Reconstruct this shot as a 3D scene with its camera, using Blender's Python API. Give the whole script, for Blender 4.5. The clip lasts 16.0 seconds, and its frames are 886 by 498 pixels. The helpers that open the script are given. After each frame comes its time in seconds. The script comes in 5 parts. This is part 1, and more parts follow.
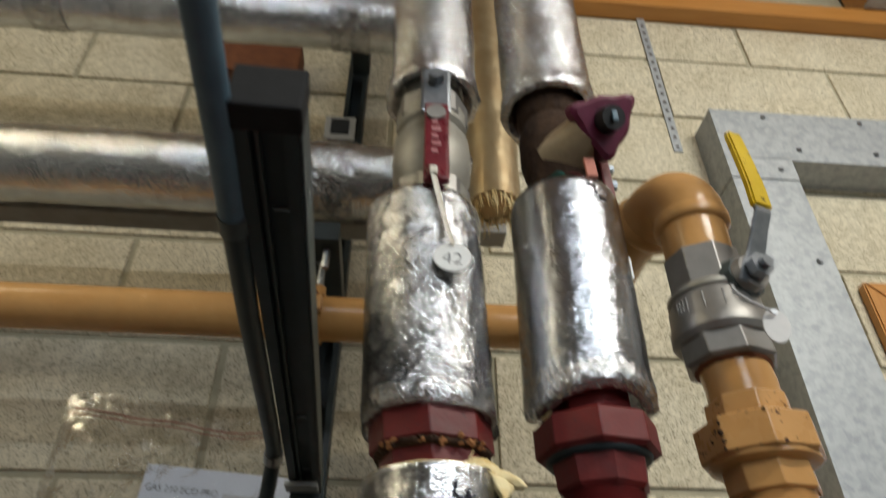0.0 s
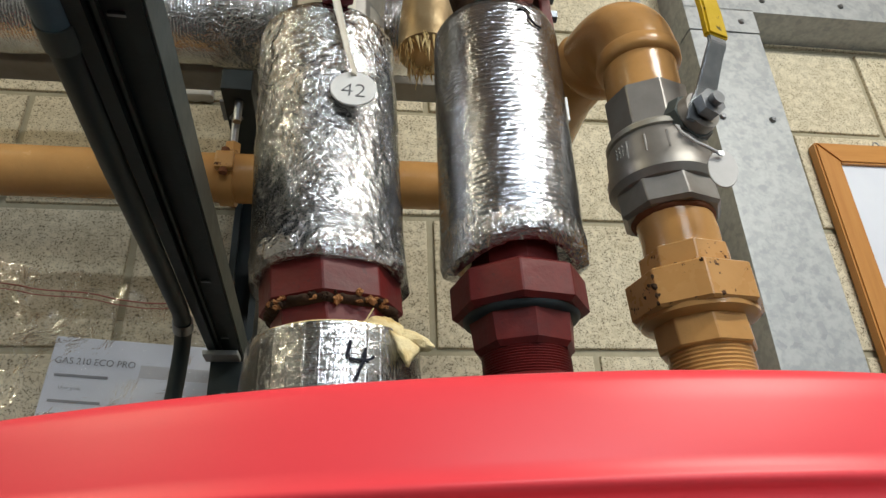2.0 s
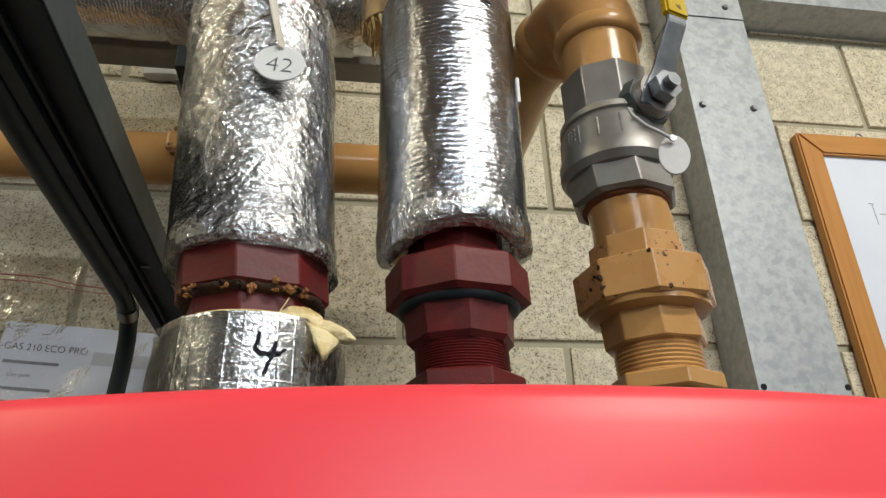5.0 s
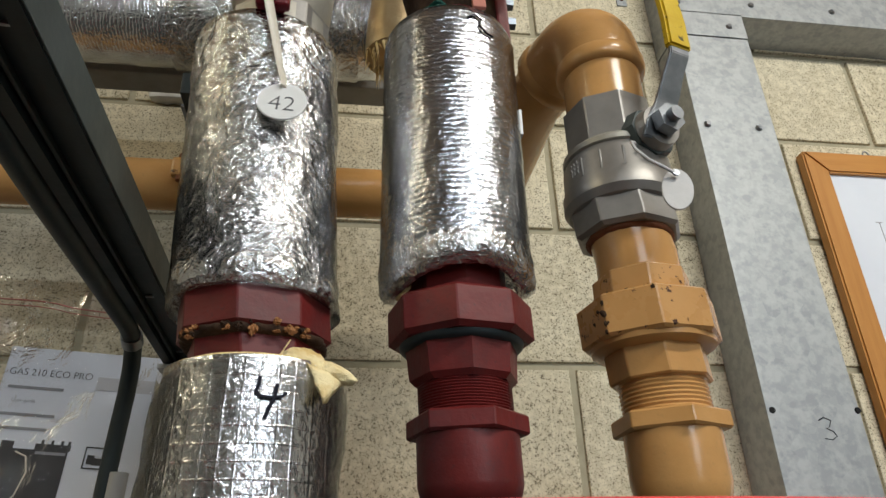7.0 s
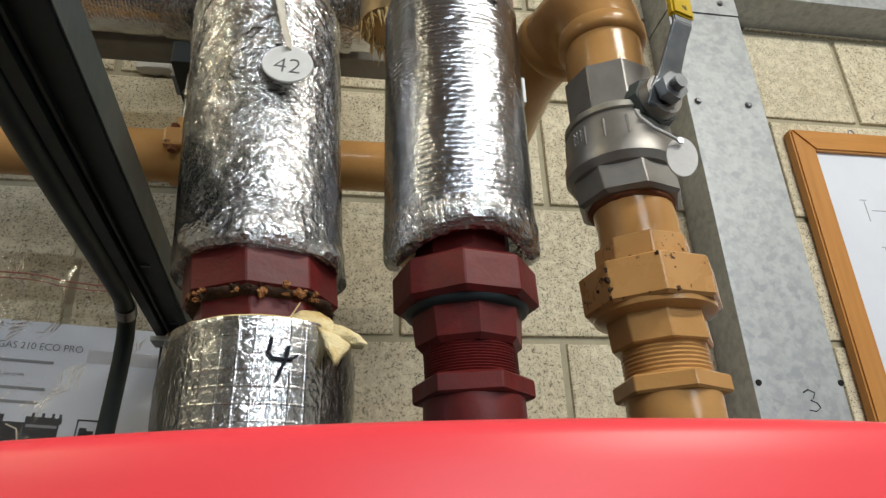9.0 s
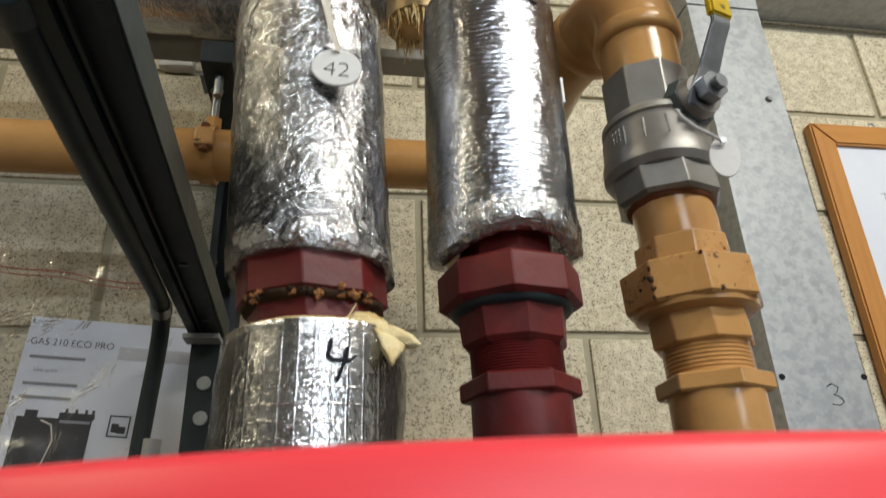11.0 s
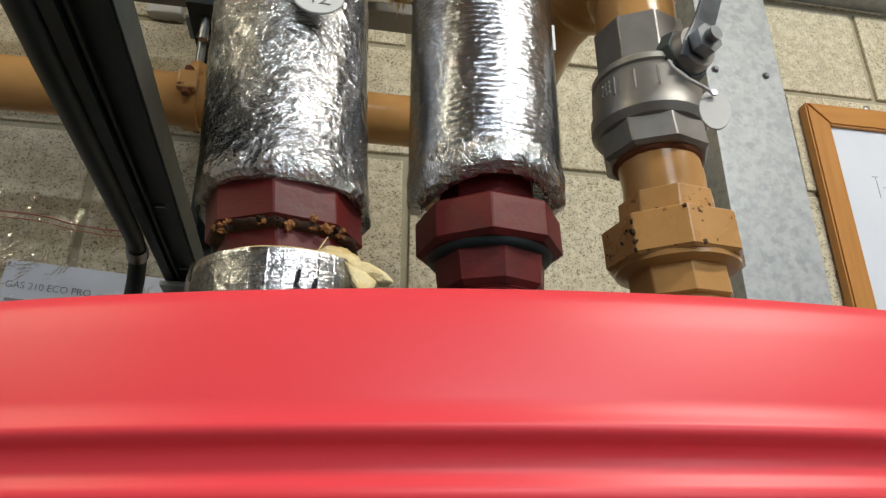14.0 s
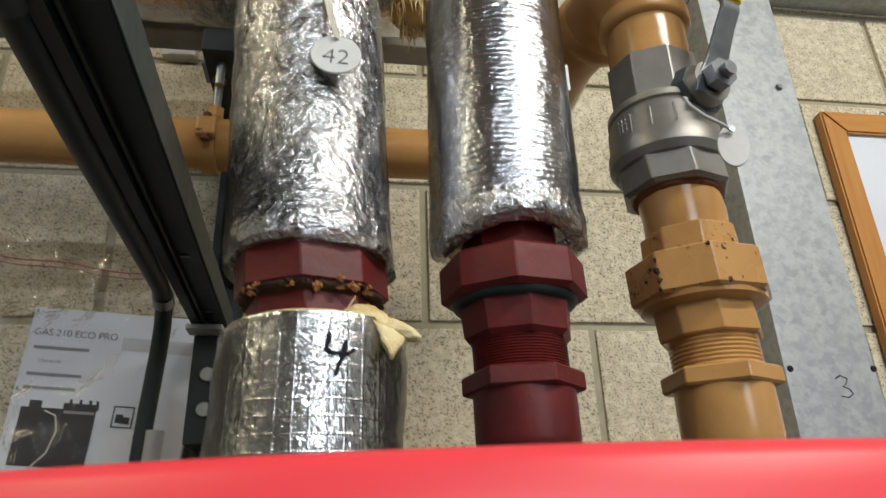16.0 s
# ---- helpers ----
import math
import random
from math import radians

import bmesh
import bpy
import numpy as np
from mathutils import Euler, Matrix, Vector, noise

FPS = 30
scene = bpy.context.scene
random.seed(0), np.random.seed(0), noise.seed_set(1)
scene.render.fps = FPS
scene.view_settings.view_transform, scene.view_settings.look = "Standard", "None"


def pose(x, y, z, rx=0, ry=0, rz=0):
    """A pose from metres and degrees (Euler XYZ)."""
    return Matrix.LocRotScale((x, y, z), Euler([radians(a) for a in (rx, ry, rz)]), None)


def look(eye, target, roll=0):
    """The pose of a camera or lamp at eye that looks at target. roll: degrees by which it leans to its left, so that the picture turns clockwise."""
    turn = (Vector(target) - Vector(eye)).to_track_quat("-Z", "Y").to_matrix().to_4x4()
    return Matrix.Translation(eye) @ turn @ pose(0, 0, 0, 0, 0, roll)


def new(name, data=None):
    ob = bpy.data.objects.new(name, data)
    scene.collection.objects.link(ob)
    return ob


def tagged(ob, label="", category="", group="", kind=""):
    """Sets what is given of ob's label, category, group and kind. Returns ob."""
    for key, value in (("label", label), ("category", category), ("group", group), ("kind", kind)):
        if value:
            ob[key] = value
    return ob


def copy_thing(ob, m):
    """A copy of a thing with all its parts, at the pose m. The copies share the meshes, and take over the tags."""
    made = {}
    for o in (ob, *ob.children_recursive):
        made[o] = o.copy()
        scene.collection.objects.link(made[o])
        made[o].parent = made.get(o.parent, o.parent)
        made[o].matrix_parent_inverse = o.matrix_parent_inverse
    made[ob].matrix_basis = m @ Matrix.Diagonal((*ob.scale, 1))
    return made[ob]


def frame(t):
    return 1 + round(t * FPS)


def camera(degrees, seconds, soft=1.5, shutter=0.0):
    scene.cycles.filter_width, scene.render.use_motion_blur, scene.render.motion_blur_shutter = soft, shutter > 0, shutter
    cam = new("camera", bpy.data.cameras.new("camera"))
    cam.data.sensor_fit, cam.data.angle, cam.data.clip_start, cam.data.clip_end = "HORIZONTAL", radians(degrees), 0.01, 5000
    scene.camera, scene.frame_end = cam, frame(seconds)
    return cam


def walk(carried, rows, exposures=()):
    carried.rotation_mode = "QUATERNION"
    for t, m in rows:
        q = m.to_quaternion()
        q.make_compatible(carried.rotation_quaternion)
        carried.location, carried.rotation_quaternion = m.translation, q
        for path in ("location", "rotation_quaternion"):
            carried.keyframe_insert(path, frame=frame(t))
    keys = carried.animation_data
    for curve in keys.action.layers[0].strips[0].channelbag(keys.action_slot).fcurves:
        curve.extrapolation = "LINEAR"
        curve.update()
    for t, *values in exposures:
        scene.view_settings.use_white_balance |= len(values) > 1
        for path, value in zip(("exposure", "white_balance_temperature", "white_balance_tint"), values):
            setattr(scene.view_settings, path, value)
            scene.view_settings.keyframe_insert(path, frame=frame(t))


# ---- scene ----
cam = camera(66.60, 16.0, 1.4, 0.6)
PATH = [
    (0, (0.0008, 0.2074, 1.2474), (0.1355, 1.7998, 2.4500), 0.06),
    (0.2, (0.0105, 0.2222, 1.2537), (0.1821, 1.8646, 2.3821), -0.67),
    (0.5, (0.0210, 0.2354, 1.2579), (0.2433, 1.9228, 2.3084), -1.15),
    (1, (0.0322, 0.2589, 1.2609), (0.2761, 1.9926, 2.2277), -2.03),
    (1.5, (0.0419, 0.2684, 1.2668), (0.3050, 2.0229, 2.1900), -2.47),
    (2, (0.0433, 0.2754, 1.2654), (0.3162, 2.0458, 2.1548), -2.44),
    (2.5, (0.0503, 0.2819, 1.2659), (0.3485, 2.0438, 2.1641), -3.08),
    (3, (0.0622, 0.2849, 1.2659), (0.3669, 2.0546, 2.1465), -2.45),
    (3.5, (0.0745, 0.2864, 1.2693), (0.3779, 2.0669, 2.1282), -2.06),
    (4, (0.0819, 0.2898, 1.2725), (0.3592, 2.0887, 2.1014), -1.44),
    (6.3, (0.0892, 0.2927, 1.2832), (0.3938, 2.0546, 2.1794), -2.56),
    (6.5, (0.0914, 0.2888, 1.2881), (0.3866, 2.0596, 2.1696), -1.86),
    (7, (0.0877, 0.2862, 1.2895), (0.3557, 2.0588, 2.1761), -1.82),
    (7.5, (0.0850, 0.2876, 1.2938), (0.3448, 2.0597, 2.1838), -1.46),
    (8, (0.0813, 0.2890, 1.2928), (0.3831, 2.0594, 2.1729), -2.24),
    (8.5, (0.0767, 0.2925, 1.2844), (0.3934, 2.0805, 2.1227), -2.38),
    (8.7, (0.0749, 0.2929, 1.2811), (0.3963, 2.0817, 2.1158), -2.24),
    (10.8, (0.0535, 0.2871, 1.2912), (0.3878, 2.0778, 2.1168), -3.04),
    (11, (0.0467, 0.2898, 1.2849), (0.3547, 2.0905, 2.0990), -2.31),
    (11.5, (0.0605, 0.3040, 1.2770), (0.3762, 2.1182, 2.0575), -1.73),
    (12, (0.0548, 0.2955, 1.2769), (0.3726, 2.1020, 2.0741), -0.45),
    (12.5, (0.0554, 0.2954, 1.2737), (0.3742, 2.1074, 2.0579), 0.01),
    (13, (0.0636, 0.3049, 1.2699), (0.3951, 2.1279, 2.0227), -0.48),
    (13.5, (0.0602, 0.3051, 1.2687), (0.3914, 2.1278, 2.0224), -0.30),
    (14, (0.0578, 0.3062, 1.2689), (0.3934, 2.1286, 2.0214), -0.19),
    (14.5, (0.0579, 0.3063, 1.2698), (0.3908, 2.1302, 2.0197), -0.29),
    (15, (0.0606, 0.3063, 1.2714), (0.3984, 2.1290, 2.0222), -0.69),
    (15.5, (0.0567, 0.3069, 1.2773), (0.3858, 2.1245, 2.0440), -1.30),
    (16, (0.0510, 0.2956, 1.2885), (0.3395, 2.1114, 2.0757), -2.04),
]
walk(cam, [(t, look(eye, target, roll)) for t, eye, target, roll in PATH],
     [(0.0, -0.29), (0.5, -0.24), (1.5, -0.13), (3.5, -0.05), (4.2, -0.08), (6.5, -0.22), (8.5, -0.18), (11.0, -0.14), (13.0, -0.20), (16.0, -0.17)])

# ---- light ----
world = bpy.data.worlds.new("world")
world.use_nodes = True
world.node_tree.nodes["Background"].inputs[0].default_value = (0.9, 0.95, 1.0, 1)
world.node_tree.nodes["Background"].inputs[1].default_value = 0.02
scene.world = world


def area(name, place, target, sx, sy, watts, colour):
    lamp = bpy.data.lights.new(name, "AREA")
    lamp.shape, lamp.size, lamp.size_y, lamp.energy, lamp.color = "RECTANGLE", sx, sy, watts, colour
    ob = new(name, lamp)
    ob.matrix_world = look(place, target)
    return ob


LAMP_A, LAMP_B, LAMP_C = (1.05, -0.40, 2.66), (-1.65, 0.05, 2.66), (0.35, -1.9, 2.66)
area("tube_light", (LAMP_A[0], LAMP_A[1], 2.62), (LAMP_A[0] - 0.1, LAMP_A[1] + 0.9, 1.75), 0.90, 0.07, 26, (1.0, 0.965, 0.86))
area("tube_light_warm", (LAMP_B[0], LAMP_B[1], 2.62), (LAMP_B[0] + 0.6, LAMP_B[1] + 0.1, 1.5), 0.05, 1.2, 15, (1.0, 0.88, 0.58))
area("tube_light_rear", (LAMP_C[0], LAMP_C[1], 2.62), (LAMP_C[0], LAMP_C[1] + 0.7, 1.5), 1.5, 0.10, 30, (0.88, 0.955, 1.0))
area("window_daylight", (1.60, -2.66, 1.72), (0.9, 0.5, 1.5), 0.84, 0.96, 21, (0.80, 0.91, 1.0))


# ---- materials ----
def rgb(c):
    return (*c, 1)


class Nodes:
    """A small helper to wire a node material."""

    def __init__(self, name, base, rough=0.5, metal=0.0, spec=0.5):
        self.m = bpy.data.materials.new(name)
        self.m.use_nodes = True
        self.t = self.m.node_tree
        self.b = self.t.nodes["Principled BSDF"]
        self.b.inputs["Base Color"].default_value = rgb(base)
        self.b.inputs["Roughness"].default_value = rough
        self.b.inputs["Metallic"].default_value = metal
        self.b.inputs["Specular IOR Level"].default_value = spec
        self.co = None
        self.normal = None

    def add(self, kind, **inputs):
        n = self.t.nodes.new(kind)
        for k, v in inputs.items():
            n.inputs[k].default_value = v
        return n

    def link(self, a, b):
        self.t.links.new(a, b)

    def coords(self, scale=(1, 1, 1), per_object=False):
        c = self.add("ShaderNodeTexCoord")
        m = self.add("ShaderNodeMapping", Scale=scale)
        self.link(c.outputs["Object"], m.inputs["Vector"])
        if per_object:
            i = self.add("ShaderNodeObjectInfo")
            v = self.add("ShaderNodeVectorMath")
            v.operation = "SCALE"
            v.inputs[0].default_value = (37.0, 17.0, 53.0)
            self.link(i.outputs["Random"], v.inputs["Scale"])
            self.link(v.outputs[0], m.inputs["Location"])
        self.co = m.outputs[0]
        return self

    def noise(self, scale, detail=4, rough=0.6):
        n = self.add("ShaderNodeTexNoise", Scale=scale, Detail=detail, Roughness=rough)
        if self.co:
            self.link(self.co, n.inputs["Vector"])
        return n.outputs["Fac"]

    def voronoi(self, scale, feature="F1", out="Distance"):
        n = self.add("ShaderNodeTexVoronoi", Scale=scale)
        n.feature = feature
        if self.co:
            self.link(self.co, n.inputs["Vector"])
        return n.outputs[out]

    def ramp(self, fac, stops):
        r = self.add("ShaderNodeValToRGB")
        els = r.color_ramp.elements
        while len(els) < len(stops):
            els.new(0.5)
        for e, (p, c) in zip(els, stops):
            e.position, e.color = p, (*c, 1) if len(c) == 3 else c
        self.link(fac, r.inputs["Fac"])
        return r.outputs["Color"]

    def mix(self, fac, a, b, mode="MIX"):
        n = self.add("ShaderNodeMix")
        n.data_type, n.blend_type = "RGBA", mode
        for socket, value in ((n.inputs[0], fac), (n.inputs[6], a), (n.inputs[7], b)):
            if isinstance(value, (int, float)):
                socket.default_value = value
            elif isinstance(value, tuple):
                socket.default_value = rgb(value)
            else:
                self.link(value, socket)
        return n.outputs[2]

    def colour(self, out):
        self.link(out, self.b.inputs["Base Color"])
        return self

    def rough(self, fac, lo, hi):
        r = self.add("ShaderNodeMapRange")
        r.inputs["To Min"].default_value, r.inputs["To Max"].default_value = lo, hi
        self.link(fac, r.inputs["Value"])
        self.link(r.outputs[0], self.b.inputs["Roughness"])
        return self

    def bump(self, fac, strength, distance):
        n = self.add("ShaderNodeBump", Strength=strength, Distance=distance)
        self.link(fac, n.inputs["Height"])
        if self.normal:
            self.link(self.normal, n.inputs["Normal"])
        self.normal = n.outputs[0]
        self.link(self.normal, self.b.inputs["Normal"])
        return self


BLACK, WHITE = (0, 0, 0), (1, 1, 1)


def block_material(name, base, pale):
    n = Nodes(name, base, 0.9, spec=0.2).coords(per_object=True)
    tone = n.mix(n.ramp(n.noise(9, 5), [(0.35, BLACK), (0.7, WHITE)]), base, pale)
    info = n.add("ShaderNodeObjectInfo")
    tone = n.mix(n.ramp(info.outputs["Random"], [(0.0, (0.0,) * 3), (1.0, (0.35,) * 3)]), tone, tuple(0.72 * c for c in base))
    pits = n.noise(330, 3, 0.75)
    mask = n.ramp(pits, [(0.53, BLACK), (0.62, WHITE)])
    tone = n.mix(mask, tone, (0.13, 0.105, 0.07))
    tone = n.mix(n.ramp(n.noise(90, 2), [(0.35, (0.4,) * 3), (0.55, BLACK)]), tone, tuple(min(1, 1.25 * c) for c in pale))
    n.colour(tone)
    n.bump(n.noise(120, 4, 0.7), 0.5, 0.002).bump(mask, -0.5, 0.0015)
    return n.m


def paint(name, base, dark, rough, chips=None, scale=30, gloss_var=0.12, bump=0.15, grime=None):
    n = Nodes(name, base, rough, spec=0.35).coords()
    tone = n.mix(n.ramp(n.noise(scale, 5), [(0.3, BLACK), (0.75, WHITE)]), dark, base)
    if grime:
        tone = n.mix(n.ramp(n.noise(scale * 0.7, 6, 0.7), [(0.50, BLACK), (0.72, (0.75,) * 3)]), tone, grime)
        tone = n.mix(n.ramp(n.noise(scale * 7, 3, 0.7), [(0.60, BLACK), (0.70, (0.6,) * 3)]), tone, grime)
    if chips:
        spots = n.ramp(n.noise(scale * 3.4, 4, 0.7), [(0.605, BLACK), (0.635, WHITE)])
        tone = n.mix(spots, tone, chips)
        n.bump(spots, -0.6, 0.0008)
    n.colour(tone).rough(n.noise(scale * 2, 3), rough - gloss_var, rough + gloss_var)
    n.bump(n.noise(scale * 6, 3), bump, 0.001)
    n.bump(n.noise(scale * 0.8, 2), bump, 0.003)
    return n.m


BLOCK = block_material("cream_block", (0.555, 0.490, 0.350), (0.69, 0.63, 0.485))
n = Nodes("mortar", (0.4, 0.37, 0.28), 0.95, spec=0.1).coords()
n.colour(n.mix(n.noise(60, 5), (0.30, 0.27, 0.19), (0.46, 0.42, 0.31))).bump(n.noise(260, 3), 0.5, 0.001)
MORTAR = n.m
n = Nodes("plaster", (0.6, 0.6, 0.58), 0.9).coords()
n.colour(n.mix(n.noise(3, 5), (0.52, 0.52, 0.50), (0.64, 0.63, 0.60))).bump(n.noise(150, 3), 0.2, 0.001)
PLASTER = n.m
n = Nodes("concrete", (0.25, 0.24, 0.22), 0.9).coords()
n.colour(n.mix(n.noise(4, 6), (0.06, 0.06, 0.058), (0.11, 0.108, 0.10))).bump(n.noise(90, 4), 0.3, 0.002)
CONCRETE = n.m

n = Nodes("galvanised_steel", (0.4, 0.42, 0.43), 0.5, 0.45, 0.4).coords()
spangle = n.voronoi(75, out="Color")
tone = n.mix(n.ramp(spangle, [(0.1, BLACK), (0.9, WHITE)]), (0.29, 0.312, 0.33), (0.365, 0.385, 0.40))
tone = n.mix(n.ramp(n.noise(70, 4), [(0.42, BLACK), (0.62, (0.7,) * 3)]), tone, (0.45, 0.468, 0.48))
n.colour(tone).rough(n.noise(70, 3), 0.45, 0.65).bump(n.noise(8, 2), 0.05, 0.004)
GALV = n.m


def foil_material(name, tint, crinkle, ribs, rough=(0.20, 0.40), scrim=False, along="Z"):
    n = Nodes(name, tint, 0.2, 1.0).coords()
    n.colour(n.mix(n.ramp(n.noise(38, 5), [(0.35, BLACK), (0.65, WHITE)]), tuple(0.78 * c for c in tint), tint))
    n.rough(n.noise(60, 4), *rough)
    base = n.co
    warp = n.add("ShaderNodeVectorMath")
    warp.operation = "MULTIPLY_ADD"
    wn = n.add("ShaderNodeTexNoise", Scale=55, Detail=3)
    n.link(base, wn.inputs["Vector"])
    n.link(wn.outputs["Color"], warp.inputs[0])
    warp.inputs[1].default_value = (0.016, 0.016, 0.016)
    n.link(base, warp.inputs[2])
    n.co = warp.outputs[0]
    n.bump(n.noise(26, 2, 0.5), 0.20 * crinkle, 0.004)
    ridge = n.add("ShaderNodeTexNoise", Scale=105, Detail=4)
    ridge.noise_type = "RIDGED_MULTIFRACTAL"
    n.link(n.co, ridge.inputs["Vector"])
    n.bump(ridge.outputs["Fac"], 0.50 * crinkle, 0.0016)
    n.bump(n.voronoi(150), 0.50 * crinkle, 0.0026)
    n.bump(n.voronoi(330), 0.55 * crinkle, 0.0018)
    n.bump(n.voronoi(700), 0.50 * crinkle, 0.0010)
    n.bump(n.noise(900, 3, 0.7), 0.35 * crinkle, 0.0008)
    n.co = base
    wave = n.add("ShaderNodeTexWave", Scale=80, Distortion=6.0, Detail=3.0)
    wave.inputs["Detail Scale"].default_value = 0.8
    wave.bands_direction = along
    n.link(base, wave.inputs["Vector"])
    n.bump(wave.outputs["Fac"], ribs, 0.0012)
    if scrim:
        for axis in "XZ":
            grid = n.add("ShaderNodeTexWave", Scale=38, Distortion=0.6)
            grid.bands_direction = axis
            n.link(base, grid.inputs["Vector"])
            n.bump(n.ramp(grid.outputs["Fac"], [(0.93, BLACK), (1.0, WHITE)]), 0.30, 0.0007)
    return n.m


FOIL = foil_material("aluminium_foil_crinkled", (0.62, 0.625, 0.645), 0.72, 0.05, (0.10, 0.26))
FOIL_SMOOTH = foil_material("aluminium_foil_ribbed", (0.42, 0.44, 0.48), 0.27, 0.14, (0.15, 0.29))
FOIL_SCRIM = foil_material("scrim_reinforced_foil", (0.64, 0.65, 0.67), 0.26, 0.03, (0.12, 0.26), True)
FOIL_DARK = foil_material("aluminium_foil_spiral", (0.80, 0.82, 0.86), 0.42, 0.26, (0.08, 0.22), False, "X")
RIM = paint("dull_foil_edge", (0.30, 0.30, 0.31), (0.12, 0.12, 0.125), 0.35, scale=60, bump=0.6)
GALV_DULL = paint("dusty_zinc", (0.30, 0.29, 0.27), (0.2, 0.19, 0.17), 0.5, scale=20)
BROWN = paint("stained_brown_timber", (0.40, 0.19, 0.045), (0.20, 0.09, 0.022), 0.7, scale=20)
RED_OXIDE = paint("red_oxide_paint", (0.150, 0.015, 0.014), (0.095, 0.010, 0.010), 0.45, scale=35, bump=0.25, grime=(0.065, 0.017, 0.019))
OCHRE = paint("ochre_gas_paint", (0.54, 0.295, 0.108), (0.45, 0.235, 0.082), 0.22, scale=25, bump=0.2, grime=(0.42, 0.235, 0.09))
OCHRE_CHIPPED = paint("ochre_paint_chipped", (0.54, 0.295, 0.108), (0.46, 0.24, 0.085), 0.28, chips=(0.06, 0.025, 0.015), scale=28)
n = Nodes("nickel_brass", (0.33, 0.315, 0.295), 0.48, 0.6).coords()
n.colour(n.mix(n.noise(50, 5), (0.17, 0.162, 0.155), (0.33, 0.315, 0.295))).rough(n.noise(60, 3), 0.3, 0.55).bump(n.noise(300, 2), 0.1, 0.0005)
NICKEL = n.m
n = Nodes("pale_valve_body", (0.45, 0.43, 0.38), 0.5, 0.35).coords()
n.colour(n.mix(n.noise(40, 5), (0.17, 0.155, 0.125), (0.44, 0.42, 0.37))).bump(n.noise(200, 3), 0.2, 0.0008)
PALE_METAL = n.m
n = Nodes("zinc_steel", (0.42, 0.43, 0.45), 0.3, 0.95).coords()
n.colour(n.mix(n.noise(80, 4), (0.16, 0.175, 0.195), (0.36, 0.38, 0.41))).rough(n.noise(90, 3), 0.25, 0.45)
ZINC = n.m
n = Nodes("boiler_red_enamel", (0.86, 0.055, 0.08), 0.42, spec=0.45).coords()
n.colour(n.mix(n.noise(5, 3), (0.87, 0.056, 0.074), (0.90, 0.067, 0.088))).rough(n.noise(14, 3), 0.36, 0.46).bump(n.noise(500, 2), 0.03, 0.0005)
BOILER_RED = n.m
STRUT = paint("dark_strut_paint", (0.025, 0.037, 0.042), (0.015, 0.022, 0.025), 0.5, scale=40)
# strut paint lightened for the arm's lit side; plain dark grey on other parts
STRUT_SIDE = paint("strut_lit_grey", (0.060, 0.076, 0.076), (0.042, 0.054, 0.054), 0.5, scale=40)
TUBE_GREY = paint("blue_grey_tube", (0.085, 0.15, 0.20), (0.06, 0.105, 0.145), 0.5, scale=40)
MAROON = paint("maroon_plastic", (0.13, 0.015, 0.045), (0.09, 0.01, 0.03), 0.45, scale=60)
PALE_RED = paint("rubbed_red_vinyl", (0.42, 0.20, 0.20), (0.3, 0.1, 0.11), 0.4, scale=60)
LEVER_RED = paint("dark_red_vinyl", (0.16, 0.012, 0.02), (0.10, 0.008, 0.014), 0.3, scale=60)
YELLOW = paint("yellow_vinyl", (0.62, 0.43, 0.015), (0.50, 0.33, 0.01), 0.35, chips=(0.10, 0.07, 0.01), scale=40)
CAP_BLACK = paint("matt_black_cap", (0.008, 0.009, 0.010), (0.005, 0.005, 0.006), 0.8, scale=60)
BLACK_PLASTIC = paint("black_plastic", (0.012, 0.012, 0.014), (0.008, 0.008, 0.008), 0.4, scale=60)
WHITE_PLASTIC = paint("white_plastic", (0.72, 0.73, 0.73), (0.64, 0.65, 0.65), 0.4, scale=60)
GREY_TAG = paint("grey_plastic_tag", (0.47, 0.47, 0.48), (0.40, 0.40, 0.41), 0.45, scale=60)
TIE = paint("natural_nylon", (0.66, 0.62, 0.54), (0.55, 0.51, 0.43), 0.4, scale=60)
INK = paint("marker_ink", (0.006, 0.007, 0.016), (0.010, 0.011, 0.022), 0.8, scale=60)
PRINT = paint("printed_ink", (0.06, 0.06, 0.065), (0.04, 0.04, 0.045), 0.7, scale=60)
TAG_INK = paint("engraved_grey", (0.13, 0.13, 0.14), (0.10, 0.10, 0.11), 0.7, scale=60)
PRINT_SOFT = paint("printed_grey", (0.30, 0.31, 0.34), (0.26, 0.27, 0.3), 0.7, scale=60)
PAPER = paint("paper", (0.72, 0.76, 0.84), (0.65, 0.69, 0.78), 0.8, scale=8)
GREEN = paint("green_tape", (0.02, 0.14, 0.11), (0.015, 0.09, 0.07), 0.5, scale=60)
PINK = paint("pink_tab", (0.50, 0.20, 0.15), (0.42, 0.15, 0.11), 0.7, scale=60)
PALE_BRASS = paint("dull_brass", (0.33, 0.25, 0.15), (0.2, 0.14, 0.08), 0.5, scale=40)
RUST = paint("rust_brown", (0.20, 0.075, 0.03), (0.12, 0.04, 0.018), 0.85, scale=40, bump=0.5)
RUST_PALE = paint("pale_rust", (0.42, 0.20, 0.08), (0.22, 0.09, 0.03), 0.85, scale=60, bump=0.5)
SOOT = paint("dark_crumb", (0.022, 0.011, 0.007), (0.050, 0.024, 0.010), 0.9, scale=120, bump=0.6)
n = Nodes("glass_wool", (0.74, 0.62, 0.36), 0.95, spec=0.1).coords()
n.colour(n.mix(n.ramp(n.noise(60, 5), [(0.3, BLACK), (0.6, WHITE)]), (0.62, 0.42, 0.15), (0.88, 0.75, 0.45))).bump(n.noise(220, 4, 0.7), 0.8, 0.003)
WOOL = n.m
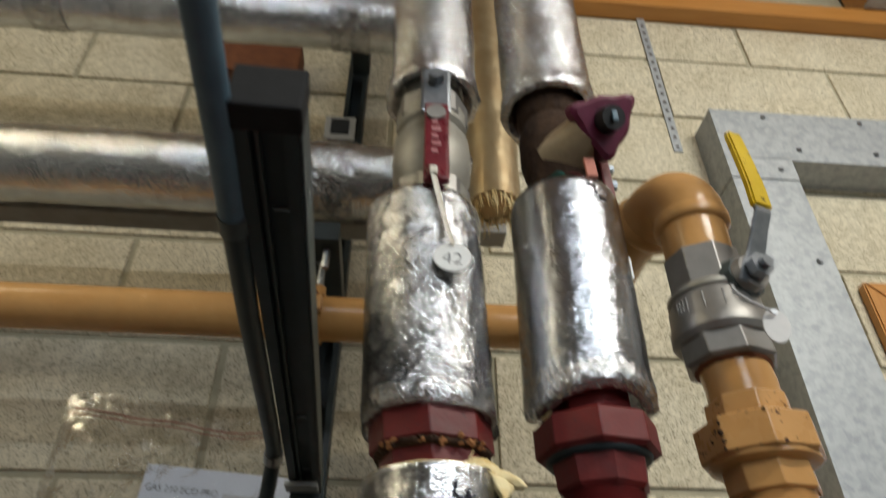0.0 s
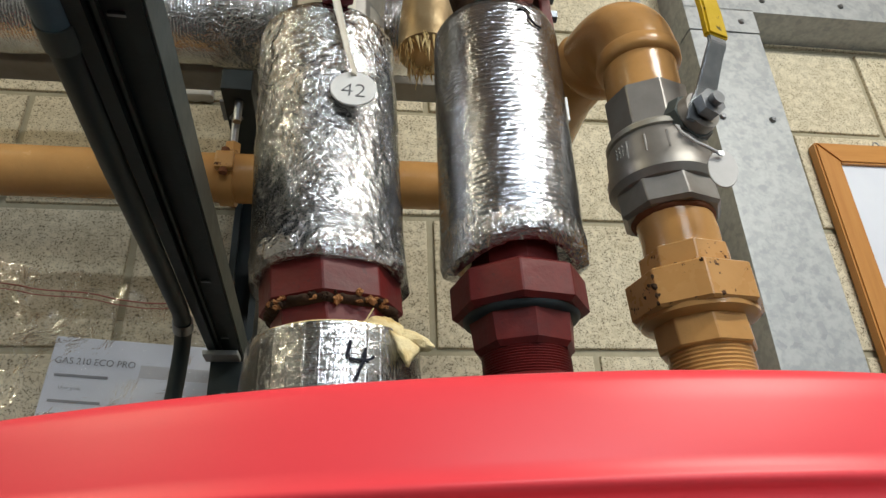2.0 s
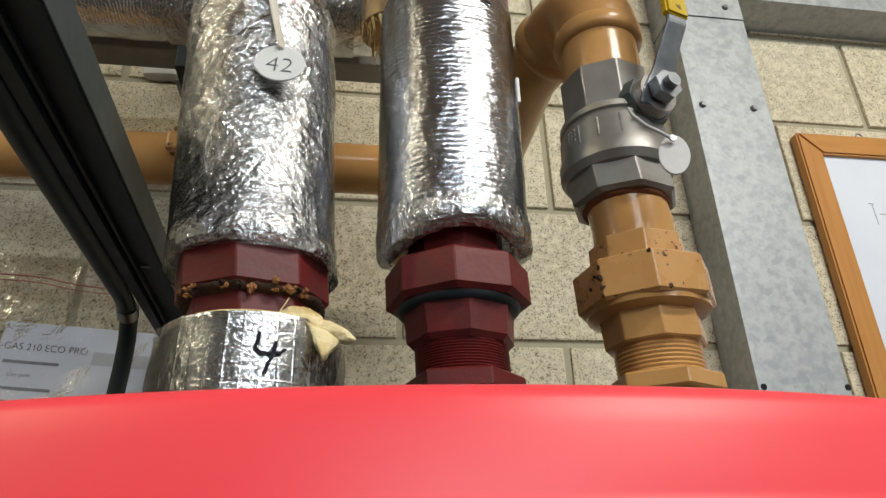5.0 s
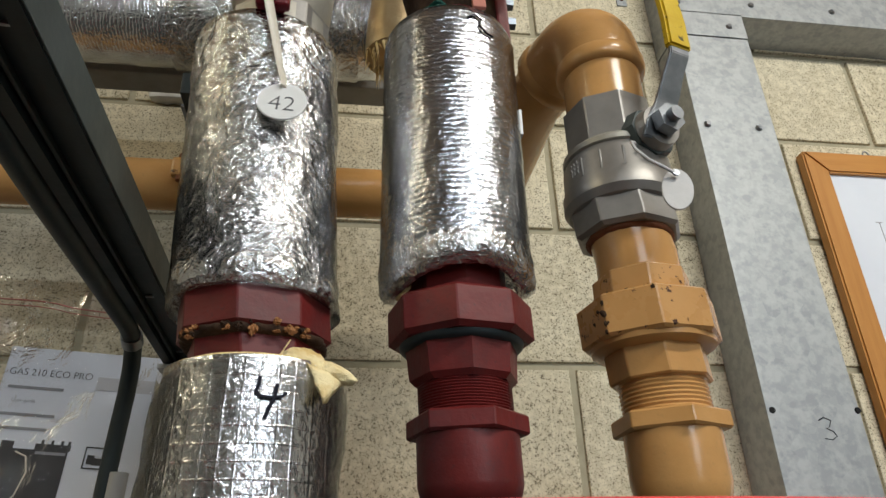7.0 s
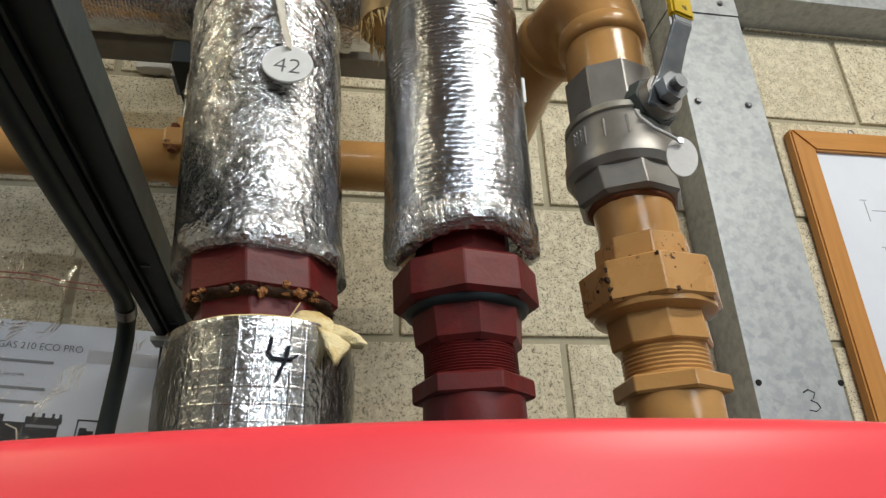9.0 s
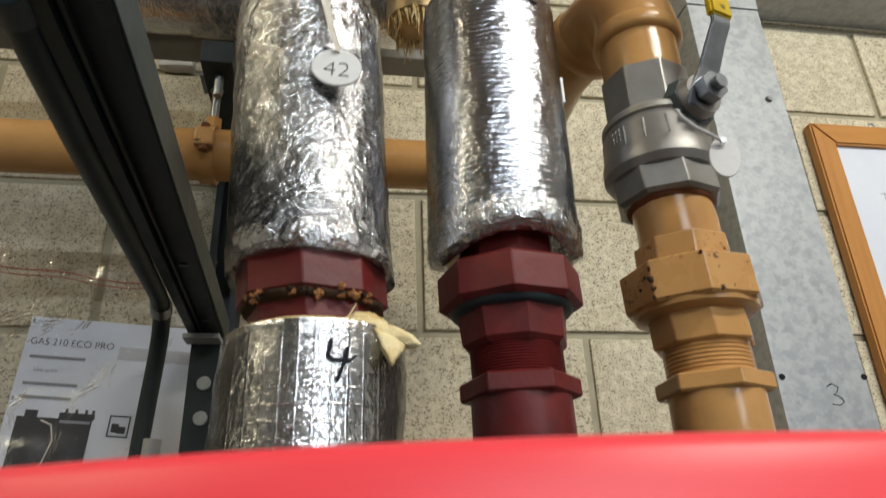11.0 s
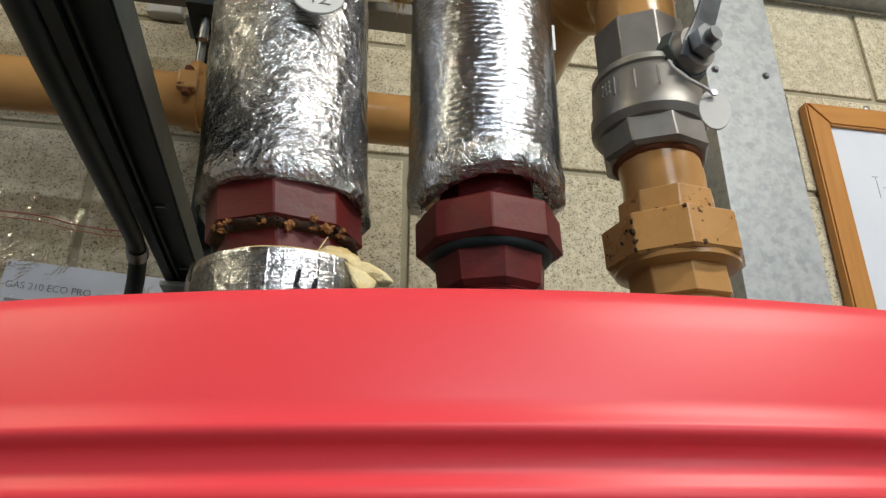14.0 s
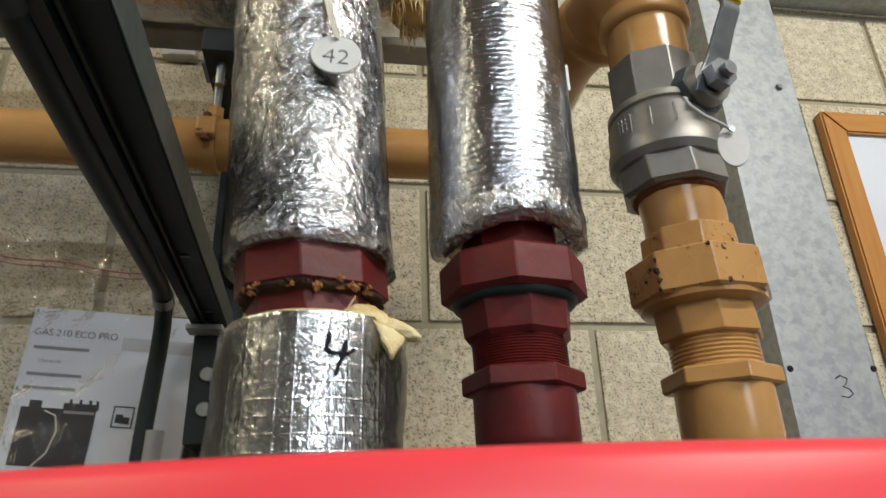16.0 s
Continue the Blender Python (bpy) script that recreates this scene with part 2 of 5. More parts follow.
n = Nodes("pine_orange", (0.5, 0.22, 0.05), 0.45).coords((1, 12, 12))
n.colour(n.mix(n.noise(6, 6, 0.6), (0.36, 0.135, 0.022), (0.60, 0.29, 0.075))).bump(n.noise(30, 3), 0.15, 0.001)
PINE = n.m
n = Nodes("pine_orange_upright", (0.5, 0.22, 0.05), 0.45).coords((12, 12, 1))
n.colour(n.mix(n.noise(6, 6, 0.6), (0.36, 0.135, 0.022), (0.60, 0.29, 0.075))).bump(n.noise(30, 3), 0.15, 0.001)
PINE_V = n.m
n = Nodes("copper", (0.55, 0.25, 0.12), 0.4, 0.8).coords()
n.colour(n.mix(n.noise(25, 5), (0.36, 0.14, 0.06), (0.62, 0.32, 0.16)))
COPPER = n.m
n = Nodes("lamp_tube", (1, 1, 1))
n.b.inputs["Emission Color"].default_value = (0.93, 0.97, 1, 1)
n.b.inputs["Emission Strength"].default_value = 6.0
LAMP_COLD = n.m

# clear film: mostly see-through, with a glossy sheen
film = bpy.data.materials.new("clear_film")
film.use_nodes = True
t = film.node_tree
t.nodes.clear()
out, mixer = t.nodes.new("ShaderNodeOutputMaterial"), t.nodes.new("ShaderNodeMixShader")
clear, gloss, fres = t.nodes.new("ShaderNodeBsdfTransparent"), t.nodes.new("ShaderNodeBsdfGlossy"), t.nodes.new("ShaderNodeFresnel")
clear.inputs["Color"].default_value = (0.96, 0.95, 0.94, 1)
gloss.inputs["Roughness"].default_value = 0.12
fres.inputs["IOR"].default_value = 1.45
wr, bp = t.nodes.new("ShaderNodeTexNoise"), t.nodes.new("ShaderNodeBump")
wr.inputs["Scale"].default_value, wr.inputs["Detail"].default_value = 26, 4
bp.inputs["Strength"].default_value, bp.inputs["Distance"].default_value = 0.35, 0.006
t.links.new(wr.outputs["Fac"], bp.inputs["Height"])
t.links.new(bp.outputs[0], gloss.inputs["Normal"])
t.links.new(bp.outputs[0], fres.inputs["Normal"])
t.links.new(fres.outputs[0], mixer.inputs[0])
t.links.new(clear.outputs[0], mixer.inputs[1])
t.links.new(gloss.outputs[0], mixer.inputs[2])
t.links.new(mixer.outputs[0], out.inputs[0])
FILM = film


# ---- mesh helpers ----
def part(name, bm, material, parent=None, label="", smooth=None):
    """Links a bmesh as one mesh object, under a thing or a part. smooth: angle in degrees below which edges are smooth."""
    me = bpy.data.meshes.new(name)
    bmesh.ops.recalc_face_normals(bm, faces=bm.faces)
    if smooth:
        for f in bm.faces:
            f.smooth = True
        for e in bm.edges:
            if len(e.link_faces) == 2 and e.calc_face_angle(0) > radians(smooth):
                e.smooth = False
    bm.to_mesh(me)
    bm.free()
    me.materials.append(material)
    ob = new(name, me)
    if parent:
        ob.parent = parent
    if label:
        tagged(ob, label)
    return ob


def thing(name, label, category, group="", kind=""):
    return tagged(new(name), label, category, group, kind)


def box(x0, x1, y0, y1, z0, z1, bevel=0.0, seg=2):
    bm = bmesh.new()
    bmesh.ops.create_cube(bm, size=1.0, matrix=Matrix.Translation(((x0 + x1) / 2, (y0 + y1) / 2, (z0 + z1) / 2)) @ Matrix.Diagonal((x1 - x0, y1 - y0, z1 - z0, 1)))
    if bevel:
        bmesh.ops.bevel(bm, geom=bm.edges[:], offset=bevel, segments=seg, profile=0.6, affect="EDGES")
    return bm


def lathe(profile, at, seg=48, turn=None, wobble=0.0, freq=40.0, closed=True):
    """A body turned about a vertical axis at (x, y); profile: (radius, z) from the bottom up. turn: matrix in place of the axis."""
    bm = bmesh.new()
    rings = []
    for r, z in profile:
        ring = []
        for i in range(seg):
            a = 2 * math.pi * i / seg
            rr = r
            if wobble:
                p = Vector((math.cos(a) * r, math.sin(a) * r, z))
                rr += wobble * (noise.noise(p * freq) + 0.6 * noise.noise(p * freq * 2.3) + 0.4 * abs(noise.noise(p * freq * 4.1)))
            ring.append(bm.verts.new((math.cos(a) * rr, math.sin(a) * rr, z)))
        rings.append(ring)
    for a, b in zip(rings, rings[1:]):
        for i in range(seg):
            bm.faces.new((a[i], a[(i + 1) % seg], b[(i + 1) % seg], b[i]))
    if closed:
        bm.faces.new(rings[0][::-1])
        bm.faces.new(rings[-1])
    bm.transform(turn if turn is not None else Matrix.Translation((at[0], at[1], 0)))
    return bm


def steps(z0, z1, r0, r1, count):
    return [(r0 + (r1 - r0) * i / count, z0 + (z1 - z0) * i / count) for i in range(count + 1)]


def nut(sides, radius, z0, z1, at, first, chamfer=0.003):
    """A nut with flat sides; first: the direction of one corner in degrees. The rims are chamfered."""
    bm = bmesh.new()
    rings = []
    for r, z in ((radius - chamfer, z0), (radius, z0 + chamfer * 0.7), (radius, z1 - chamfer * 0.7), (radius - chamfer, z1)):
        rings.append([bm.verts.new((at[0] + r * math.cos(radians(first + 360 * i / sides)), at[1] + r * math.sin(radians(first + 360 * i / sides)), z)) for i in range(sides)])
    for a, b in zip(rings, rings[1:]):
        for i in range(sides):
            bm.faces.new((a[i], a[(i + 1) % sides], b[(i + 1) % sides], b[i]))
    bm.faces.new(rings[0][::-1])
    bm.faces.new(rings[-1])
    edges = [e for e in bm.edges if abs(e.verts[0].co.z - e.verts[1].co.z) > 0.4 * (z1 - z0)]
    bmesh.ops.bevel(bm, geom=edges, offset=0.0007, segments=1, affect="EDGES")
    return bm


def thread(radius, z0, z1, at, pitch=0.0023):
    turns = max(2, int((z1 - z0) / pitch))
    prof = []
    for i in range(turns):
        z = z0 + (z1 - z0) * i / turns
        prof += [(radius - 0.0009, z), (radius, z + (z1 - z0) / turns * 0.5)]
    return lathe(prof + [(radius - 0.0009, z1)], at, 40)


def sweep(points, radius, seg=16, flat=None):
    """A round bar along points; radius may be a list. flat: scales the bar's second axis."""
    pts = [Vector(p) for p in points]
    radii = radius if isinstance(radius, (list, tuple)) else [radius] * len(pts)
    bm = bmesh.new()
    rings, side = [], None
    for i, p in enumerate(pts):
        way = (pts[min(i + 1, len(pts) - 1)] - pts[max(i - 1, 0)]).normalized()
        if side is None:
            side = way.orthogonal().normalized()
        side = (side - way * side.dot(way)).normalized()
        up = way.cross(side)
        rings.append([bm.verts.new(p + radii[i] * (math.cos(2 * math.pi * k / seg) * side + (flat or 1.0) * math.sin(2 * math.pi * k / seg) * up)) for k in range(seg)])
    for a, b in zip(rings, rings[1:]):
        for k in range(seg):
            bm.faces.new((a[k], a[(k + 1) % seg], b[(k + 1) % seg], b[k]))
    bm.faces.new(rings[0][::-1])
    bm.faces.new(rings[-1])
    return bm


def arc(centre, a, b, start, end, count=10):
    """Points round a centre, in the plane of the two vectors a and b."""
    c, a, b = Vector(centre), Vector(a), Vector(b)
    return [c + a * math.cos(radians(start + (end - start) * i / count)) + b * math.sin(radians(start + (end - start) * i / count)) for i in range(count + 1)]


def lettering(text, size, matrix, name, material, parent, thick=0.0002):
    curve = bpy.data.curves.new(name, "FONT")
    curve.offset = -0.02 * size
    curve.body, curve.size, curve.extrude, curve.align_x, curve.align_y = text, size, thick, "CENTER", "CENTER"
    helper = bpy.data.objects.new(name, curve)
    me = bpy.data.meshes.new_from_object(helper)
    bpy.data.objects.remove(helper)
    me.transform(matrix)
    me.materials.append(material)
    ob = new(name, me)
    ob.parent = parent
    return ob


def ragged(at, size, seed, count=3, squash=0.6, rough=0.34):
    """A torn lump: a few squashed, noisy blobs."""
    bm = bmesh.new()
    rnd = random.Random(seed)
    for i in range(count):
        r = size * rnd.uniform(0.6, 1.0)
        o = Vector((rnd.uniform(-1, 1) * size, rnd.uniform(-0.6, 0.6) * size, rnd.uniform(-0.4, 0.4) * size)) if i else Vector()
        made = bmesh.ops.create_icosphere(bm, subdivisions=4 if size > 0.006 else 2, radius=r)["verts"]
        for v in made:
            d = v.co.normalized()
            k = 1 + rough * noise.noise(d * 1.5 + Vector((seed, i, 0))) + 0.5 * rough * noise.noise(d * 4.5 + Vector((seed, i, 3))) + 0.3 * rough * noise.noise(d * 12 + Vector((seed, i, 7)))
            v.co = Vector((v.co.x * k, v.co.y * k, v.co.z * k * squash)) + o + Vector(at)
    return bm


PIVOT = Vector((0.080, 0.298, 1.295))


def settle(ob, k):
    """Brings a thing, drawn too near, out to its true distance and size."""
    ob.matrix_basis = Matrix.Translation(PIVOT) @ Matrix.Scale(k, 4) @ Matrix.Translation(-PIVOT)
    return ob


def bend(ob, stops, rigid=()):
    """Sets a thing a little out of plumb: stops of (height, sideways, upwards) along the pipe. rigid: parts that stay put."""
    zs, dx, dz = zip(*stops)
    for child in ob.children_recursive:
        if child.name.split(".")[0] in rigid:
            continue
        for v in child.data.vertices:
            z = v.co.z
            v.co.x += float(np.interp(z, zs, dx))
            v.co.z += float(np.interp(z, zs, dz))
    return ob


# ---- the room ----
WALL, PLATE = 1.2, 1.123
X0, X1, BACK, TOP = -1.9, 2.4, -2.7, 2.98


def room():
    floor = tagged(part("floor", box(X0 - 0.2, X1 + 0.2, BACK - 0.2, WALL + 0.3, -0.15, 0), CONCRETE), "dark grey bare concrete plant room floor", "floor", kind="structure")
    tagged(part("ceiling", box(X0 - 0.2, X1 + 0.2, BACK - 0.2, WALL + 0.3, TOP, TOP + 0.1), PLASTER), "pale grey boarded ceiling above timber joists", "ceiling", kind="structure")
    for name, b in (("wall_west", (X0 - 0.2, X0, BACK, WALL, 0, TOP)), ("wall_east", (X1, X1 + 0.2, BACK, WALL, 0, TOP))):
        tagged(part(name, box(*b), block_plain), "plain cream painted block wall of the plant room", "wall", kind="structure")
    wx0, wx1, wz0, wz1 = 1.15, 2.05, 1.2, 2.22
    south = box(X0 - 0.2, wx0, BACK - 0.2, BACK, 0, TOP)
    for b in ((wx1, X1 + 0.2, 0, TOP), (wx0, wx1, 0, wz0), (wx0, wx1, wz1, TOP)):
        piece = box(b[0], b[1], BACK - 0.2, BACK, b[2], b[3])
        me = bpy.data.meshes.new("piece")
        piece.to_mesh(me)
        piece.free()
        south.from_mesh(me)
    tagged(part("wall_south", south, block_plain), "plain cream painted block wall with a small window", "wall", kind="structure")
    window = tagged(new("window_1"), "white framed daylit window behind the boiler", "window", kind="structure")
    for x0, x1, z0, z1 in ((wx0, wx0 + 0.045, wz0, wz1), (wx1 - 0.045, wx1, wz0, wz1), (wx0 + 0.046, wx1 - 0.046, wz0, wz0 + 0.045), (wx0 + 0.046, wx1 - 0.046, wz1 - 0.045, wz1)):
        part("frame_bar", box(x0, x1, BACK - 0.12, BACK - 0.06, z0, z1, 0.004), WHITE_PLASTIC, window)
    part("pane", box(wx0 + 0.04, wx1 - 0.04, BACK - 0.095, BACK - 0.089, wz0 + 0.04, wz1 - 0.04), SKY_PANE, window, "pane of bright obscured glass")
    return floor


n = Nodes("obscured_daylight", (0.8, 0.85, 0.9), 0.4)
n.b.inputs["Emission Color"].default_value = (0.80, 0.91, 1, 1)
n.b.inputs["Emission Strength"].default_value = 2.0
SKY_PANE = n.m
n = Nodes("cream_wall_plain", (0.45, 0.44, 0.40), 0.9).coords()
n.colour(n.mix(n.noise(5, 5), (0.38, 0.37, 0.33), (0.5, 0.49, 0.44))).bump(n.noise(80, 4), 0.3, 0.002)
block_plain = n.m
room()

wall_north = tagged(part("wall_north", box(X0 - 0.2, X1 + 0.2, WALL + 0.006, WALL + 0.3, 0, TOP), MORTAR), "cream blockwork wall with recessed mortar joints", "wall", kind="structure")

# timber plate along the wall's head, and joists that run out from it
rail = tagged(part("trim", box(X0, X1, WALL - 0.045, WALL + 0.002, 2.772, 2.832, 0.003), PINE), "orange-stained timber rail along the wall's head", "timber rail", kind="structure")
joist = thing("ceiling_joist", "orange-stained timber ceiling joist with steel hanger", "joist", "joists under the ceiling")
part("beam", box(-0.045, 0.045, BACK, WALL - 0.002, 2.836, TOP - 0.001, 0.003), PINE, joist)
hanger = box(-0.049, 0.049, WALL - 0.085, WALL - 0.05, 2.828, 2.8345, 0.001)
part("hanger", hanger, GALV, joist, "galvanised steel joist hanger")
joist.matrix_basis = pose(0.745, 0, 0)
for k in (-5, -4, -3, -2, -1, 1, 2, 3):
    copy_thing(joist, pose(0.745 + 0.5 * k, 0, 0))

# the lamps that light the room
def batten(place, along_x, material, long=1.0):
    lamp = thing("fluorescent_batten", "white fluorescent batten lamp hung below the joists", "lamp")
    sx, sy = (0.78 * long, 0.05) if along_x else (0.05, 0.63)
    part("body", box(-sx, sx, -sy, sy, 0.03, 0.09, 0.006), WHITE_PLASTIC, lamp)
    a, b = ((-0.74 * long, 0, 0.02), (0.74 * long, 0, 0.02)) if along_x else ((0, -0.59, 0.02), (0, 0.59, 0.02))
    part("tube", sweep([a, b], 0.013, 12), material, lamp, smooth=60)
    for s in (-0.6, 0.6):
        x, y = (s * long, 0) if along_x else (0, s * 0.8)
        part("hanging_rod", sweep([(x, y, 0.09), (x, y, TOP - place[2])], 0.004, 8), ZINC, lamp)
    lamp.location = place
    return lamp


batten(LAMP_A, True, LAMP_COLD, 0.62)
batten(LAMP_B, False, LAMP_COLD)
batten(LAMP_C, True, LAMP_COLD)

# ---- galvanised frame on the wall ----
def galvanised_frame():
    x0, x1, xr, zt, zb = 0.645, 0.782, 2.0, 2.348, 2.206
    f = thing("galvanised_frame", "galvanised sheet steel frame screwed round a wall opening", "metal frame")
    part("upright", box(x0, x1, PLATE, WALL, 0.6, 2.151, 0.0012), GALV, f)
    bm = box(x0 - 0.001, xr, PLATE - 0.0015, WALL, zb, zt, 0.0012)
    corner = box(x0 - 0.001, x1 + 0.0005, PLATE - 0.0015, WALL, 2.153, zb + 0.004, 0.0008)
    me = bpy.data.meshes.new("tmp")
    corner.to_mesh(me)
    corner.free()
    bm.from_mesh(me)
    part("head_plate", bm, GALV, f)
    part("upright", box(1.862, xr, PLATE, WALL, 0.6, zb - 0.002, 0.0012), GALV, f)
    screw = bmesh.new()
    bmesh.ops.create_cone(screw, cap_ends=True, segments=14, radius1=0.0062, radius2=0.0042, depth=0.004, matrix=Matrix.Rotation(radians(90), 4, "X"))
    bmesh.ops.create_cube(screw, size=1, matrix=Matrix.Translation((0, -0.0024, 0)) @ Matrix.Diagonal((0.006, 0.0008, 0.0014, 1)))
    first = part("screw", screw, ZINC, f, "pan-head screw")
    places = [(0.753, 1.954), (0.662, 1.955), (0.751, 2.178), (0.662, 2.231), (0.758, 2.331), (0.808, 2.237), (0.973, 2.238), (0.973, 2.331), (1.15, 2.236), (1.2, 2.322)]
    for i, (x, z) in enumerate(places):
        s = first if i == 0 else new("screw", first.data)
        s.parent, s.location = f, (x, PLATE - 0.0035, z)
        s.rotation_euler = (0, 0.7 * i, 0)
    hole = bmesh.new()
    bmesh.ops.create_cone(hole, cap_ends=True, segments=12, radius1=0.0045, radius2=0.004, depth=0.002, matrix=Matrix.Rotation(radians(90), 4, "X"))
    h = part("rivet", hole, CAP_BLACK, f, "dark blind rivet")
    h.location = (0.653, PLATE - 0.001, 1.484)
    h2 = new("rivet", h.data)
    h2.parent, h2.location = f, (0.779, PLATE - 0.001, 1.484)
    # a numeral drawn with a marker
    p = [(-0.012, 0.012), (-0.003, 0.0165), (0.007, 0.012), (0.002, 0.003), (-0.003, 0.001), (0.006, -0.003), (0.010, -0.010), (0.002, -0.015), (-0.009, -0.013)]
    part("marker_numeral", sweep([(0.728 + x * 0.95, PLATE - 0.0004, 1.459 + z * 0.95) for x, z in p], 0.0011, 8, 0.4), INK, f, "black handwritten numeral three")


galvanised_frame()


def perforated_strap():
    s = thing("perforated_strap", "galvanised perforated fixing strap down the wall", "metal strap")
    part("band", box(0.585, 0.605, WALL - 0.004, WALL - 0.001, 2.29, 2.772, 0.0005), GALV, s)
    bm = bmesh.new()
    bmesh.ops.create_cone(bm, cap_ends=True, segments=10, radius1=0.004, radius2=0.004, depth=0.001, matrix=Matrix.Rotation(radians(90), 4, "X"))
    first = part("punched_hole", bm, SOOT, s, "dark punched hole")
    for i in range(16):
        h = first if i == 0 else new("punched_hole", first.data)
        h.parent, h.location = s, (0.595, WALL - 0.0044, 2.305 + i * 0.029)


perforated_strap()


def picture_frame():
    x0, x1, z0, z1, w, y = 0.868, 1.55, 1.12, 1.955, 0.042, WALL - 0.022
    f = thing("picture_frame", "wooden frame with a faint white schematic sheet", "picture frame")
    def bar(name, corners):
        bm = bmesh.new()
        v = [bm.verts.new((x, yy, z)) for yy in (y, WALL - 0.001) for x, z in corners]
        k = len(corners)
        bm.faces.new(v[:k]), bm.faces.new(v[k:][::-1])
        for i in range(k):
            bm.faces.new((v[i], v[(i + 1) % k], v[k + (i + 1) % k], v[k + i]))
        bmesh.ops.bevel(bm, geom=bm.edges[:], offset=0.003, segments=2, affect="EDGES")
        return bm
    part("side_bar", bar("l", [(x0, z0), (x0 + w, z0 + w), (x0 + w, z1 - w), (x0, z1)]), PINE_V, f)
    part("side_bar", bar("r", [(x1, z0), (x1 - w, z0 + w), (x1 - w, z1 - w), (x1, z1)]), PINE_V, f)
    part("top_bar", bar("t", [(x0, z1), (x1, z1), (x1 - w, z1 - w), (x0 + w, z1 - w)]), PINE, f)
    part("bottom_bar", bar("b", [(x0, z0), (x1, z0), (x1 - w, z0 + w), (x0 + w, z0 + w)]), PINE, f)
    part("sheet", box(x0 + w - 0.004, x1 - w + 0.004, WALL - 0.012, WALL - 0.004, z0 + w - 0.004, z1 - w + 0.004), PAPER, f, "white sheet with faint drawn lines")
    rnd = random.Random(4)
    bm = bmesh.new()
    def mark(xa, xb, za, zb):
        bmesh.ops.create_cube(bm, size=1, matrix=Matrix.Translation(((xa + xb) / 2, WALL - 0.0122, (za + zb) / 2)) @ Matrix.Diagonal((xb - xa, 0.0006, zb - za, 1)))
    for i in range(5):
        z = 1.80 - 0.09 * i
        mark(0.99, 1.40, z, z + 0.0012)
        for k in range(7):
            x = 0.985 + 0.06 * k + rnd.uniform(-0.01, 0.01)
            mark(x, x + 0.0012, z - 0.02, z + 0.02)
            mark(x - 0.006, x + 0.006, z + 0.02, z + 0.0212)
    part("drawn_lines", bm, PRINT_SOFT, f)
    part("hook", sweep(arc((1.0, y + 0.008, z1 + 0.004), (0.006, 0, 0), (0, 0, 0.007), 0, 360, 14), 0.0013, 8), ZINC, f, smooth=60)


picture_frame()

# ---- foil-wrapped heating pipes ----
FLOW_LEAN = [(1.29, 0.0010, 0), (1.394, 0.0068, 0), (1.42, 0.003, 0), (1.445, 0.001, 0), (1.632, -0.0068, 0), (1.66, -0.002, 0), (1.70, 0, 0)]
RETURN_LEAN = [(1.33, 0.0046, -0.005), (1.376, 0.0040, -0.005), (1.405, 0.003, -0.002), (1.42, 0.0025, 0), (1.434, 0.0022, 0), (1.475, 0.0008, 0), (1.655, 0.002, 0), (1.70, 0, 0)]
GAS_LEAN = [(1.33, 0.0072, -0.005), (1.376, 0.0070, -0.0045), (1.411, 0.0055, -0.0035), (1.437, 0.0026, -0.003), (1.46, 0.0032, -0.002), (1.485, 0.0034, -0.001), (1.5065, -0.0012, 0.002), (1.556, -0.001, 0.0045), (1.60, -0.001, 0.002), (1.63, -0.0005, 0), (1.66, 0, 0)]
FLOW, RETURN, GAS = (0.030, 0.672), (0.155, 0.685), (0.276, 0.679)


def lagging(name, at, r, z0, z1, material, parent, wob=0.0012, rows=60, label="", flare=1.0, seg=96, freq=34):
    prof = [(0.028, z0 + 0.004), (r * 0.80, z0 + 0.002), (r * 0.95, z0), (r, z0 + 0.006)] + steps(z0 + 0.01, z1 - 0.01, r, r * flare, rows) + [(r * flare * 0.97, z1 - 0.003), (r * flare * 0.85, z1), (0.028, z1 - 0.002)]
    return part(name, lathe(prof, at, seg, wobble=wob, freq=freq), material, parent, label, smooth=60)


def numeral_four(at, r, z, parent):
    def on(u, v):
        a = radians(-90) + u / r
        return (at[0] + (r + 0.0009) * math.cos(a), at[1] + (r + 0.0009) * math.sin(a), z + v)
    u0 = 0.0150
    for stroke in ([(-0.0085, 0.013), (-0.0085, 0.0075), (-0.0100, 0.0035), (-0.0065, 0.0005), (0.001, 0.000), (0.0075, 0.0010), (0.0105, 0.0035)], [(0.0035, 0.0085), (0.0030, 0.0), (0.0005, -0.006), (-0.0020, -0.014)]):
        part("marker_stroke", sweep([on(u0 + 0.72 * u, 0.78 * v - 0.0062) for u, v in stroke], 0.0011, 8, 0.5), INK, parent, "black marker stroke of a figure four")


